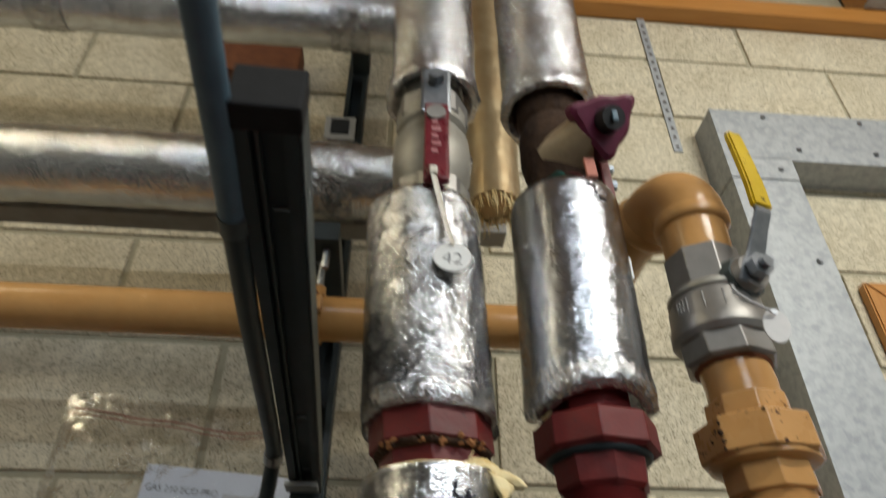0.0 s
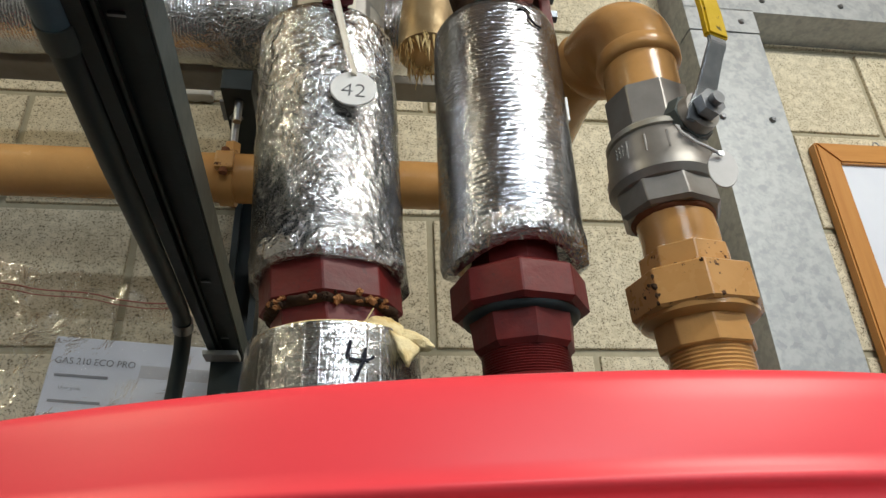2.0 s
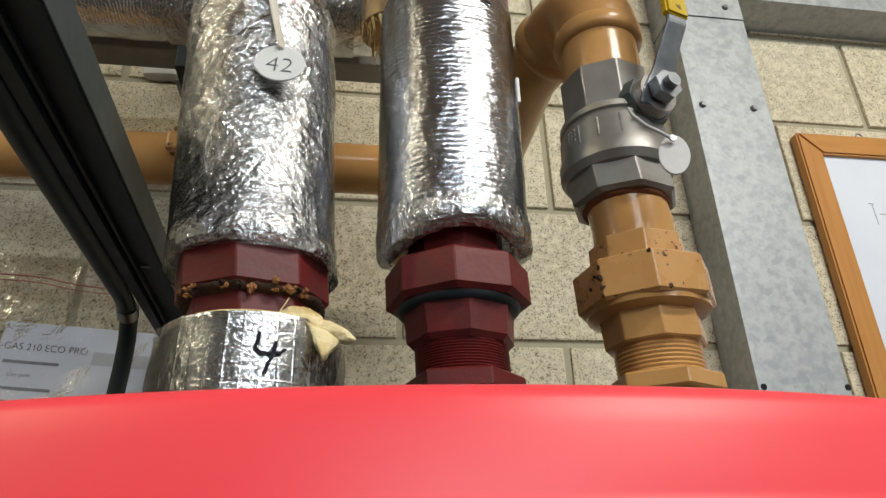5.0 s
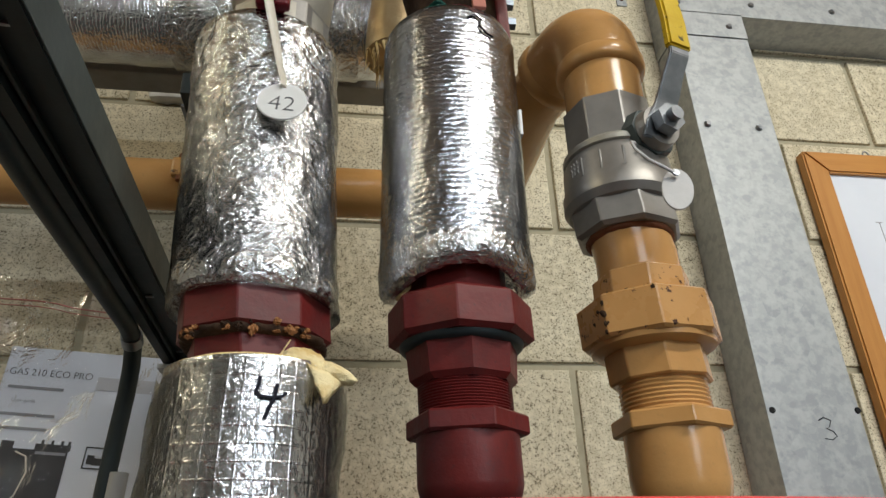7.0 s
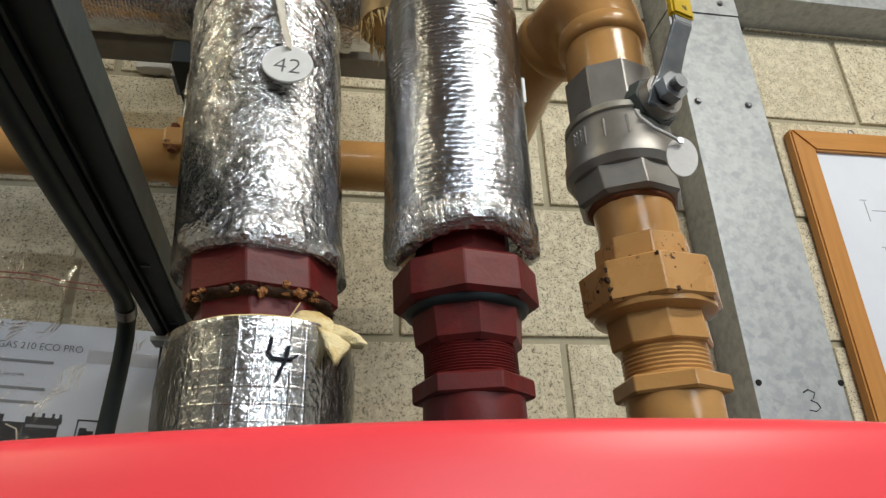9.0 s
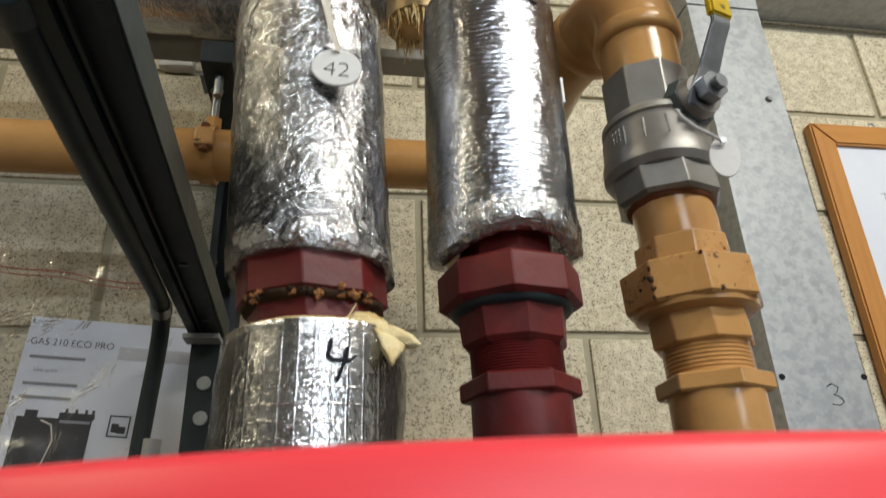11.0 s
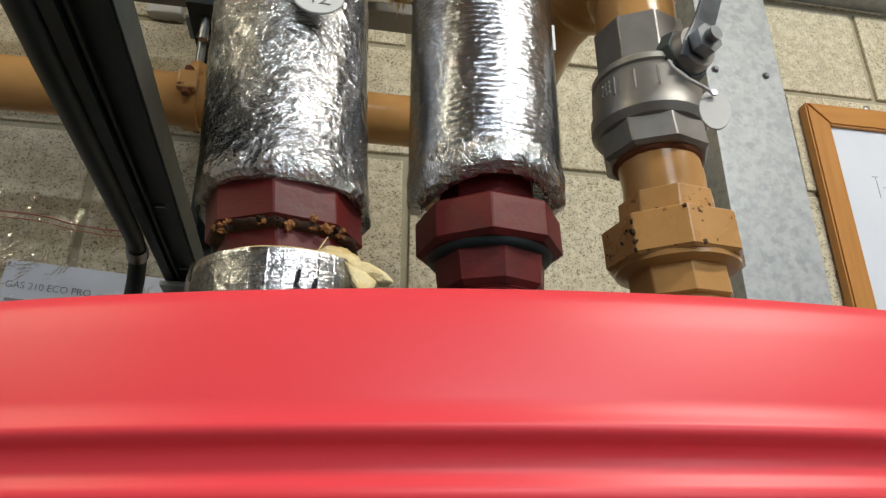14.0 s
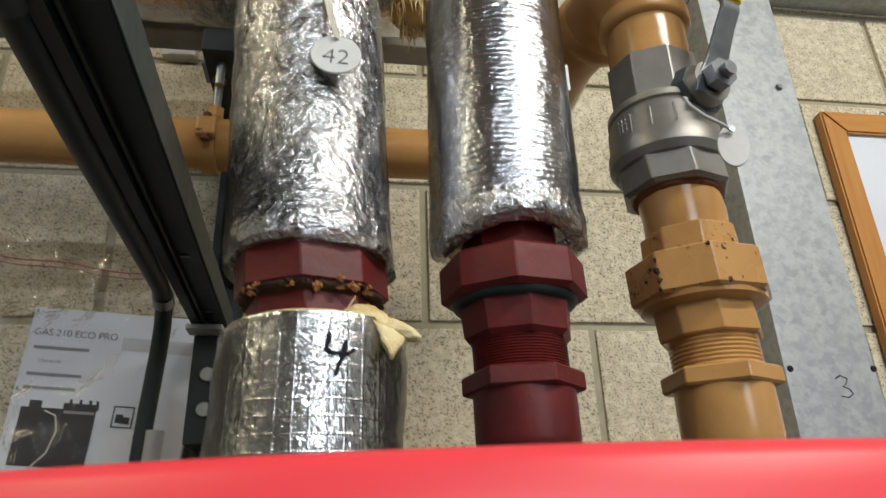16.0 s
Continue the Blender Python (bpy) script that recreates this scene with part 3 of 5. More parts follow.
def flow_pipe():
    """The lagged pipe with a red union, a lever valve and a numbered tag."""
    p = thing("flow_pipe", "vertical heating pipe in crinkled foil lagging with red union", "pipe")
    x, y = FLOW
    part("pipe", lathe(steps(1.29, TOP, 0.024, 0.024, 2), FLOW, 24), RED_OXIDE, p, smooth=50)
    cut = [(0.028, 1.292), (0.0498, 1.293)] + steps(1.296, 1.3945, 0.0522, 0.0497, 34) + [(0.0494, 1.3955), (0.0470, 1.3955), (0.0465, 1.393), (0.028, 1.393)]
    low = part("lower_lagging", lathe(cut, FLOW, 96, wobble=0.0006, freq=30), FOIL_SCRIM, p, "foil lagging marked with a handwritten 4", smooth=40)
    part("wool_edge", lathe([(0.026, 1.390), (0.0470, 1.3915), (0.0476, 1.3955), (0.0462, 1.3972), (0.043, 1.3962), (0.026, 1.395)], FLOW, 96, wobble=0.0011, freq=150), WOOL, p, "cut edge of yellow glass wool", smooth=60)
    numeral_four((x, y), 0.0512, 1.3795, low)
    lagging("middle_lagging", FLOW, 0.0470, 1.438, 1.632, FOIL, p, 0.0012, 150, "badly crinkled aluminium foil lagging", 1.05, 220, 62)
    part("torn_rim", lathe([(0.038, 1.4375), (0.0465, 1.4365), (0.0488, 1.4405), (0.0488, 1.4455), (0.0484, 1.4510), (0.0474, 1.4580)], FLOW, 160, wobble=0.0024, freq=70), FOIL, p, "crumpled lower rim of the foil", smooth=35)
    lagging("upper_lagging", FLOW, 0.0450, 1.785, 2.9, FOIL, p, 0.0012, 120)
    for z0, z1, r in ((1.433, 1.628, 0.0488), (1.292, 1.393, 0.0520)):
        w = part("film_wrap", lathe(steps(z0, z1, r, r, 40), FLOW, 72, wobble=0.0016, freq=30, closed=False), FILM, p, "loose clear film round the lagging", smooth=170)
        w.visible_shadow = False
    part("torn_rim", lathe([(0.030, 1.794), (0.034, 1.786), (0.041, 1.780), (0.0460, 1.782), (0.0475, 1.788), (0.0465, 1.797), (0.0448, 1.806)], FLOW, 96, wobble=0.0024, freq=75), FOIL, p, "torn lower rim of the upper lagging", smooth=35)
    part("union_nut", nut(8, 0.0445, 1.4145, 1.452, FLOW, -95), RED_OXIDE, p)
    part("union_collar", nut(8, 0.0380, 1.392, 1.4135, FLOW, -95, 0.002), RED_OXIDE, p)
    # the gap's darkness under the nut is a dark bead, with brown crumbs
    prof = [(0.030, 1.4105), (0.0385, 1.4112), (0.0405, 1.4130), (0.0405, 1.4150), (0.036, 1.4165)]
    part("sealant_bead", lathe(prof, FLOW, 120, wobble=0.0034, freq=150), SOOT, p, "dark brown bead put in for the dark gap under the nut", smooth=170)
    rnd = random.Random(11)
    for i in range(34):
        a = rnd.choice([rnd.gauss(-141, 6), rnd.gauss(-52, 7), rnd.uniform(-160, -30), rnd.gauss(-96, 8)])
        r, size = rnd.uniform(0.0405, 0.0435), rnd.uniform(0.0008, 0.0020)
        q = (x + r * math.cos(radians(a)), y + r * math.sin(radians(a)), 1.4135 + rnd.uniform(-0.0025, 0.0032))
        part("crumb", ragged(q, size, 40 + i, 3, rnd.uniform(0.6, 1.3), 0.9), RUST_PALE if i % 3 else SOOT, p)
    # ball valve with a lever that faces into the room
    v = part("ball_valve", lathe([(0.028, 1.635), (0.034, 1.638), (0.034, 1.655), (0.030, 1.66), (0.036, 1.675), (0.0375, 1.695), (0.036, 1.72), (0.030, 1.732), (0.034, 1.737), (0.034, 1.755), (0.029, 1.757), (0.029, 1.79)], FLOW, 40), PALE_METAL, p, "pale plated ball valve body", smooth=35)
    part("valve_end", nut(8, 0.036, 1.742, 1.772, FLOW, -100), NICKEL, v)
    part("valve_end", nut(8, 0.036, 1.637, 1.660, FLOW, -100), NICKEL, v)
    part("stem", sweep([(x, y - 0.03, 1.708), (x, y - 0.058, 1.708)], 0.009, 16), NICKEL, v, smooth=50)
    lever = part("lever", box(x - 0.010, x + 0.012, y - 0.0555, y - 0.047, 1.628, 1.722, 0.003, 3), LEVER_RED, p, "dark red vinyl-dipped lever")
    part("lever_tip", sweep([(x + 0.001, y - 0.0515, 1.630), (x + 0.001, y - 0.0515, 1.640)], [0.0095, 0.0115], 20, 0.55), LEVER_RED, lever, smooth=60)
    for k in range(6):
        part("raised_mark", box(x - 0.0035, x + (0.0045 if k % 2 else 0.002), y - 0.0562, y - 0.055, 1.658 + 0.009 * k, 1.663 + 0.009 * k, 0.0004), PALE_RED, lever)
    part("neck", lathe([(0.029, 1.622), (0.0325, 1.626), (0.0325, 1.640)], FLOW, 40), RED_OXIDE, p, smooth=40)
    part("lever_plate", box(x - 0.014, x + 0.014, y - 0.052, y - 0.046, 1.715, 1.775, 0.003), ZINC, v)
    part("nut", nut_y(0.008, (x, y - 0.052, 1.757), 0.010), ZINC, v)
    return p


def nut_y(radius, at, depth, sides=6):
    bm = bmesh.new()
    bmesh.ops.create_cone(bm, cap_ends=True, segments=sides, radius1=radius, radius2=radius, depth=depth, matrix=Matrix.Translation((at[0], at[1] - depth / 2, at[2])) @ Matrix.Rotation(radians(90), 4, "X"))
    bmesh.ops.bevel(bm, geom=bm.edges[:], offset=radius * 0.08, segments=2, affect="EDGES")
    return bm


settle(bend(flow_pipe(), FLOW_LEAN, ("ball_valve", "valve_end", "stem", "lever", "lever_tip", "raised_mark", "lever_plate", "nut", "neck")), 1.015)


def number_tag():
    g = thing("number_tag", "round white plastic tag engraved 42 on a nylon tie", "tag")
    c = Vector((0.0435, 0.6165, 1.5490))
    m = Matrix.Translation(c) @ Matrix.Rotation(radians(84), 4, "X")
    bm = bmesh.new()
    bmesh.ops.create_cone(bm, cap_ends=True, segments=40, radius1=0.0147, radius2=0.0147, depth=0.0016, matrix=m)
    bmesh.ops.bevel(bm, geom=bm.edges[:], offset=0.0003, segments=1, affect="EDGES")
    disc = part("disc", bm, WHITE_PLASTIC, g, smooth=40)
    lettering("42", 0.0165, m @ Matrix.Translation((0, -0.0026, 0.0009)) @ Matrix.Rotation(radians(-4), 4, "Z"), "engraved_number", TAG_INK, disc)
    tie = [(0.028, 0.6135, 1.634), (0.031, 0.6165, 1.62), (0.0355, 0.6185, 1.60), (0.0395, 0.6185, 1.58), (0.0432, 0.6165, 1.5650), (0.0435, 0.6155, 1.5600)]
    part("cable_tie", sweep(tie, [0.0040, 0.0040, 0.0036, 0.0030, 0.0028, 0.0022], 12, 0.35), TIE, g, "translucent nylon cable tie", smooth=60)
    part("tie_head", box(0.0250, 0.0315, 0.6105, 0.6165, 1.630, 1.638, 0.001), TIE, g)
    return g


settle(number_tag(), 1.015)


def lump(radii, seed, rough=0.16, flat=-0.5):
    """A rounded torn lump with a flattened underside."""
    bm = bmesh.new()
    for v in bmesh.ops.create_icosphere(bm, subdivisions=4, radius=1.0)["verts"]:
        d = v.co.normalized()
        k = 1 + rough * (noise.noise(d * 1.6 + Vector((seed, 0, 0))) + 0.6 * noise.noise(d * 4 + Vector((seed, 3, 0))) + 0.35 * noise.noise(d * 11 + Vector((seed, 7, 0))))
        v.co = Vector((d.x * k * radii[0], d.y * k * radii[1], max(d.z, flat) * k * radii[2]))
    return bm


def wool_scrap():
    w = thing("wool_scrap", "torn yellow glass wool resting on the foil collar", "insulation scrap")
    tuft = lump((0.0145, 0.0090, 0.0105), 3)
    tuft.transform(Matrix.Translation((0.0590, 0.6420, 1.3985)) @ Matrix.Rotation(radians(6), 4, "Y"))
    part("tuft", tuft, WOOL, w, smooth=170)
    flap = lump((0.0125, 0.0065, 0.0040), 8, 0.12, -1.0)
    for v in flap.verts:
        v.co.z *= 1.25 - 22 * v.co.x
        v.co.x += 0.10 * abs(v.co.y)
    flap.transform(Matrix.Translation((0.0775, 0.6425, 1.3955)) @ Matrix.Rotation(radians(20), 4, "Y"))
    part("flap", flap, WOOL, w, "torn brownish flap", smooth=170)
    tip = bmesh.new()
    base = [Vector((0.0640, 0.6315, 1.3975)), Vector((0.0830, 0.640, 1.3920)), Vector((0.0732, 0.6285, 1.3772))]
    vs = [tip.verts.new(b + Vector((0, o, 0))) for o in (0, 0.007) for b in base]
    tip.faces.new(vs[:3]), tip.faces.new(vs[3:][::-1])
    for i in range(3):
        tip.faces.new((vs[i], vs[(i + 1) % 3], vs[3 + (i + 1) % 3], vs[3 + i]))
    bmesh.ops.subdivide_edges(tip, edges=tip.edges[:], cuts=5, use_grid_fill=True)
    for v in tip.verts:
        v.co += 0.0016 * noise.noise_vector(v.co * 190)
    part("flap", tip, WOOL, w, smooth=170)
    part("straw", sweep([(0.0475, 0.631, 1.3965), (0.0500, 0.630, 1.402), (0.0545, 0.630, 1.410)], 0.0004, 6), WOOL, w)
    return w


settle(wool_scrap(), 1.015).location += Vector((0.0032, 0, -0.0046))


def return_pipe():
    p = thing("return_pipe", "vertical dark red pipe with unions and foil lagging above", "pipe")
    x, y = RETURN
    part("pipe", lathe(steps(1.29, TOP, 0.026, 0.026, 2), RETURN, 32), RED_OXIDE, p, smooth=50)
    part("neck", lathe([(0.031, 1.44), (0.0325, 1.443), (0.0325, 1.482)], RETURN, 8), RED_OXIDE, p)
    part("union_nut", nut(8, 0.0460, 1.4205, 1.4475, RETURN, -101, 0.004), RED_OXIDE, p)
    part("union_tail", lathe([(0.03, 1.398), (0.0335, 1.401), (0.0345, 1.412), (0.036, 1.4215)], RETURN, 8), RED_OXIDE, p)
    part("seal", lathe([(0.036, 1.417), (0.0385, 1.419), (0.039, 1.4212)], RETURN, 40), STRUT, p, "dark jointing compound", smooth=40)
    part("thread", thread(0.0288, 1.381, 1.401, RETURN, 0.0015), RED_OXIDE, p, smooth=50)
    part("hex_collar", nut(6, 0.0370, 1.370, 1.3815, RETURN, -75, 0.002), RED_OXIDE, p)
    part("socket", lathe([(0.025, 1.333), (0.029, 1.337), (0.0306, 1.343), (0.0306, 1.371)], RETURN, 48), RED_OXIDE, p, smooth=40)
    lagging("middle_lagging", RETURN, 0.0500, 1.470, 1.664, FOIL_SMOOTH, p, 0.0004, 150, "smooth ribbed foil lagging marked 2", 1.0, 200, 62)
    lagging("upper_lagging", RETURN, 0.0480, 1.80, 2.9, FOIL, p, 0.0013, 110)
    # torn lower rim, hanging down at one side
    bm = bmesh.new()
    ring = []
    for i in range(61):
        a = radians(-215 + 215 * i / 60)
        drop = 0.013 * math.exp(-((i - 14) / 13.0) ** 2) + 0.010 * math.exp(-((i - 55) / 9.0) ** 2)
        col = []
        for k, (r, z, f) in enumerate(((0.0496, 1.482, 0), (0.0508, 1.474, 0.4), (0.0509, 1.468, 0.8), (0.0495, 1.4648, 1.0), (0.0462, 1.4622, 1.0), (0.0425, 1.4605, 0.9), (0.0390, 1.4612, 0.7), (0.0372, 1.469, 0.3))):
            q = Vector((i * 0.62, k * 0.8, 0))
            r += 0.0013 * noise.noise(q) + 0.0008 * noise.noise(q * 2.3)
            z += 0.0016 * noise.noise(q + Vector((9, 4, 0)))
            col.append(bm.verts.new((x + r * math.cos(a), y + r * math.sin(a), z - drop * f)))
        ring.append(col)
    for a, b in zip(ring, ring[1:]):
        for k in range(7):
            bm.faces.new((a[k], b[k], b[k + 1], a[k + 1]))
    part("torn_rim", bm, FOIL, p, "crumpled foil rim turned under the lagging", smooth=35)
    edge = lump((0.0065, 0.012, 0.0135), 5, 0.2, -1.0)
    edge.transform(Matrix.Translation((x - 0.0375, y - 0.006, 1.463)))
    part("wool_edge", edge, WOOL, p, "yellow glass wool inside the torn rim", smooth=60)
    part("wool_edge", ragged((x - 0.010, y - 0.034, 1.468), 0.005, 6, 2, 0.4), WOOL, p, smooth=40)
    # valve above
    v = part("valve_body", lathe([(0.030, 1.66), (0.030, 1.675), (0.026, 1.685), (0.030, 1.70), (0.034, 1.72), (0.034, 1.75), (0.029, 1.77), (0.034, 1.78), (0.034, 1.80)], RETURN, 40), SOOT, p, "dark weathered valve body", smooth=40)
    part("bonnet", sweep([(x + 0.000, y - 0.01, 1.715), (x + 0.022, y - 0.048, 1.722)], [0.027, 0.019], 24), PALE_BRASS, v, "dull tan bonnet", smooth=50)
    k = part("handwheel", star_knob((0.188, 0.630, 1.724)), MAROON, p, "maroon plastic handwheel with black cap")
    part("cap", sweep([(0.1895, 0.622, 1.7185), (0.1920, 0.611, 1.7115)], [0.0130, 0.0115], 24), BLACK_PLASTIC, k, smooth=50)
    part("cap_bar", box(0.1895, 0.1945, 0.6075, 0.6105, 1.7045, 1.7185, 0.0008), TUBE_GREY, k)
    part("torn_rim", lathe([(0.030, 1.806), (0.036, 1.796), (0.043, 1.788), (0.0485, 1.790), (0.0505, 1.797), (0.0495, 1.806), (0.0478, 1.816)], RETURN, 96, wobble=0.0028, freq=75), FOIL, p, "torn lower rim of the upper lagging", smooth=35)
    part("tape", ragged((x - 0.012, y - 0.040, 1.666), 0.009, 31, 3, 0.4), GREEN, p, "scrap of green tape", smooth=40)
    part("tape", box(x + 0.012, x + 0.022, y - 0.046, y - 0.042, 1.664, 1.686, 0.001), PINK, p, "faded pink paper tab")
    # bolted red clamp
    c = part("clamp_plate", box(x + 0.036, x + 0.046, y - 0.020, y + 0.018, 1.655, 1.76, 0.002), RED_OXIDE, p, "red painted clamp plate")
    for z in (1.692, 1.713):
        part("bolt", sweep([(x + 0.046, y - 0.004, z), (x + 0.056, y - 0.004, z)], 0.0055, 6), ZINC, c)
    # marker squiggle near the top of the lagging
    def on(u, w):
        a = radians(-90) + u / 0.050
        return (x + 0.0515 * math.cos(a), y + 0.0515 * math.sin(a), 1.640 + w)
    part("marker_stroke", sweep([on(u, w) for u, w in ((0.006, 0.008), (0.011, 0.011), (0.016, 0.008), (0.014, 0.002), (0.019, -0.003), (0.025, -0.004))], 0.001, 8, 0.5), INK, p, "black marker stroke of a figure two")
    part("tape_scrap", box(x + 0.0488, x + 0.0510, y - 0.012, y + 0.004, 1.578, 1.600, 0.0004), WHITE_PLASTIC, p, "loose scrap of pale tape")
    return p


def star_knob(at):
    """A three-cornered moulded handwheel that faces the room."""
    bm = bmesh.new()
    rings = []
    for d, k in ((-0.009, 0.84), (-0.006, 1.0), (0.006, 1.0), (0.012, 0.80)):
        ring = []
        for i in range(60):
            a = 2 * math.pi * i / 60
            r = k * (0.0250 + 0.0135 * max(0.0, math.cos(0.5 * (a - radians(50)))) ** 80 + 0.0115 * max(0.0, math.cos(0.5 * (a - radians(170)))) ** 80 + 0.0120 * max(0.0, math.cos(0.5 * (a - radians(285)))) ** 80)
            ring.append(bm.verts.new((r * math.cos(a), d, r * math.sin(a))))
        rings.append(ring)
    for a, b in zip(rings, rings[1:]):
        for i in range(60):
            bm.faces.new((a[i], a[(i + 1) % 60], b[(i + 1) % 60], b[i]))
    bm.faces.new(rings[0]), bm.faces.new(rings[-1][::-1])
    bm.transform(Matrix.Translation(at) @ Matrix.Rotation(radians(10), 4, "Z") @ Matrix.Rotation(radians(36), 4, "X"))
    return bm


settle(bend(return_pipe(), RETURN_LEAN), 1.023)

# ---- gas pipe ----
HEAD_Y, HEAD_Z = 0.955, 1.691


def gas_pipe():
    p = thing("gas_pipe", "ochre painted gas pipe rising through unions to an elbow", "pipe")
    x, y = GAS
    part("lower_pipe", lathe(steps(1.29, 1.345, 0.0250, 0.0250, 2), GAS, 40), OCHRE, p, smooth=50)
    part("socket", lathe([(0.0245, 1.330), (0.0272, 1.334), (0.0291, 1.342), (0.0291, 1.372)], GAS, 48), OCHRE, p, smooth=40)
    part("hex_collar", nut(6, 0.0358, 1.3705, 1.3815, GAS, -93, 0.002), OCHRE, p)
    part("thread", thread(0.0272, 1.381, 1.4015, GAS), OCHRE, p, smooth=50)
    part("union_tail", nut(8, 0.0320, 1.400, 1.4225, GAS, -149, 0.0015), OCHRE, p)
    part("union_nut", nut(8, 0.0443, 1.4235, 1.4505, GAS, -149, 0.0025), OCHRE_CHIPPED, p, "ochre union nut with chipped paint")
    for k, (a, z, size) in enumerate(((-149, 1.4440, 0.0020), (-148, 1.4375, 0.0026), (-149, 1.4310, 0.0030), (-150, 1.4262, 0.0022), (-140, 1.4492, 0.0016), (-128, 1.4495, 0.0018), (-112, 1.4494, 0.0015), (-106, 1.4480, 0.0022), (-156, 1.4400, 0.0016), (-165, 1.4340, 0.0018))):
        half = radians((a + 149) % 45 - 22.5)
        r = 0.0443 * math.cos(radians(22.5)) / math.cos(half) - 0.0004 - 0.0024 * (z > 1.4485)
        part("paint_chip", ragged((x + r * math.cos(radians(a)), y + r * math.sin(radians(a)), z), size * 0.55, 70 + k, 3, 1.5, 0.7), SOOT, p)
    part("union_bead", lathe([(0.034, 1.4185), (0.0388, 1.421), (0.0395, 1.4245)], GAS, 48), OCHRE, p, smooth=40)
    part("union_head", nut(8, 0.0318, 1.450, 1.4695, GAS, -149, 0.002), OCHRE_CHIPPED, p)
    part("pipe", lathe(steps(1.468, 1.50, 0.0272, 0.0272, 2), GAS, 48), OCHRE, p, smooth=50)
    part("weld_bead", lathe([(0.027, 1.4935), (0.0294, 1.495), (0.0298, 1.4975), (0.027, 1.4995)], GAS, 64, wobble=0.0011, freq=160), RUST, p, "rusty jointing bead", smooth=60)
    part("pipe", lathe(steps(1.594, 1.655, 0.0292, 0.0292, 2), GAS, 48), OCHRE, p, smooth=50)
    # elbow, the run back to the header, and the corner into the header
    rb = 0.040
    aside = Vector((-0.26, 0.9656, 0))
    centre = Vector((x, y, HEAD_Z - rb)) + aside * rb
    up = [(x, y, 1.640)] + arc(centre, -aside * rb, (0, 0, rb), 0, 90, 14)
    mouth = centre + Vector((0, 0, rb))
    part("elbow", sweep(up + [mouth + aside * 0.018], 0.0325, 40), OCHRE, p, smooth=50)
    part("elbow_collar", lathe([(0.0290, 1.6355), (0.0330, 1.637), (0.0342, 1.640), (0.0342, 1.647), (0.0328, 1.650)], GAS, 48), OCHRE, p, smooth=50)
    part("elbow_collar", sweep([mouth + aside * 0.012, mouth + aside * 0.016, mouth + aside * 0.024, mouth + aside * 0.027], [0.0325, 0.0348, 0.0348, 0.0320], 40), OCHRE, p, smooth=50)
    xb = x - 0.026
    back = [mouth, mouth + aside * 0.03, (xb, y + 0.10, HEAD_Z), (xb, HEAD_Y - 0.045, HEAD_Z)] + arc((xb - 0.045, HEAD_Y - 0.045, HEAD_Z), (0.045, 0, 0), (0, 0.045, 0), 0, 90, 12)
    part("return_run", sweep(back + [(xb - 0.06, HEAD_Y, HEAD_Z)], 0.0278, 40), OCHRE, p, smooth=50)
    # ball valve
    v = part("ball_valve", lathe([(0.030, 1.512), (0.0365, 1.5145), (0.0398, 1.5195), (0.0398, 1.5285), (0.0380, 1.5320), (0.0375, 1.5480), (0.0345, 1.5545), (0.030, 1.5600)], GAS, 56), NICKEL, p, "dull nickel-plated ball valve body", smooth=30)
    part("valve_nut", nut(8, 0.0365, 1.4965, 1.5165, GAS, -140), NICKEL, v)
    part("valve_nut", nut(8, 0.0332, 1.5605, 1.6010, GAS, -140, 0.0012), NICKEL, v)
    part("seal", lathe([(0.0345, 1.553), (0.0368, 1.5545), (0.0368, 1.5585), (0.034, 1.5615)], GAS, 48), PALE_METAL, v, "pale sealing ring", smooth=40)
    for a in (-150, -128, -104):
        ca, sa = math.cos(radians(a)), math.sin(radians(a))
        part("casting_rib", sweep([(x + 0.0374 * ca, y + 0.0374 * sa, 1.533), (x + 0.0374 * ca, y + 0.0374 * sa, 1.5465)], 0.001, 8), NICKEL, v)
    for k, z in enumerate((1.5440, 1.5405, 1.5370)):
        for j in range(4):
            ca, sa = math.cos(radians(-166 + 5 * j)), math.sin(radians(-166 + 5 * j))
            part("cast_mark", sweep([(x + 0.0377 * ca, y + 0.0377 * sa, z), (x + 0.0377 * ca, y + 0.0377 * sa, z + 0.002)], 0.0006, 6), NICKEL, v)
    # stem, lever and its sleeve
    q = Vector((0.2905, 0.646, 1.5605))
    out = Vector((0.26, -0.965, -0.05)).normalized()
    part("gland", sweep([q - out * 0.006, q + out * 0.004], [0.0205, 0.0185], 8), STRUT_SIDE, v, "dark gland with stop ears")
    part("stem_boss", sweep([q, q + out * 0.012], [0.017, 0.015], 20), NICKEL, v, smooth=50)
    part("stem_nut", sweep([q + out * 0.014, q + out * 0.0225], 0.0110, 6), ZINC, v)
    part("stem", sweep([q + out * 0.012, q + out * 0.028], 0.0052, 14), ZINC, v, smooth=50)
    lever = part("lever", lever_plate(q + out * 0.012), ZINC, p, "bent steel lever")
    part("sleeve", lever_sleeve(q + out * 0.012), YELLOW, lever, "worn yellow vinyl grip sleeve")
    return p


def lever_path(base):
    return [base + Vector(o) for o in ((-0.006, 0.001, -0.012), (-0.001, 0.0, 0.0), (0.006, -0.001, 0.018), (0.0125, -0.008, 0.042), (0.0165, -0.012, 0.055), (0.0165, -0.0125, 0.066))]


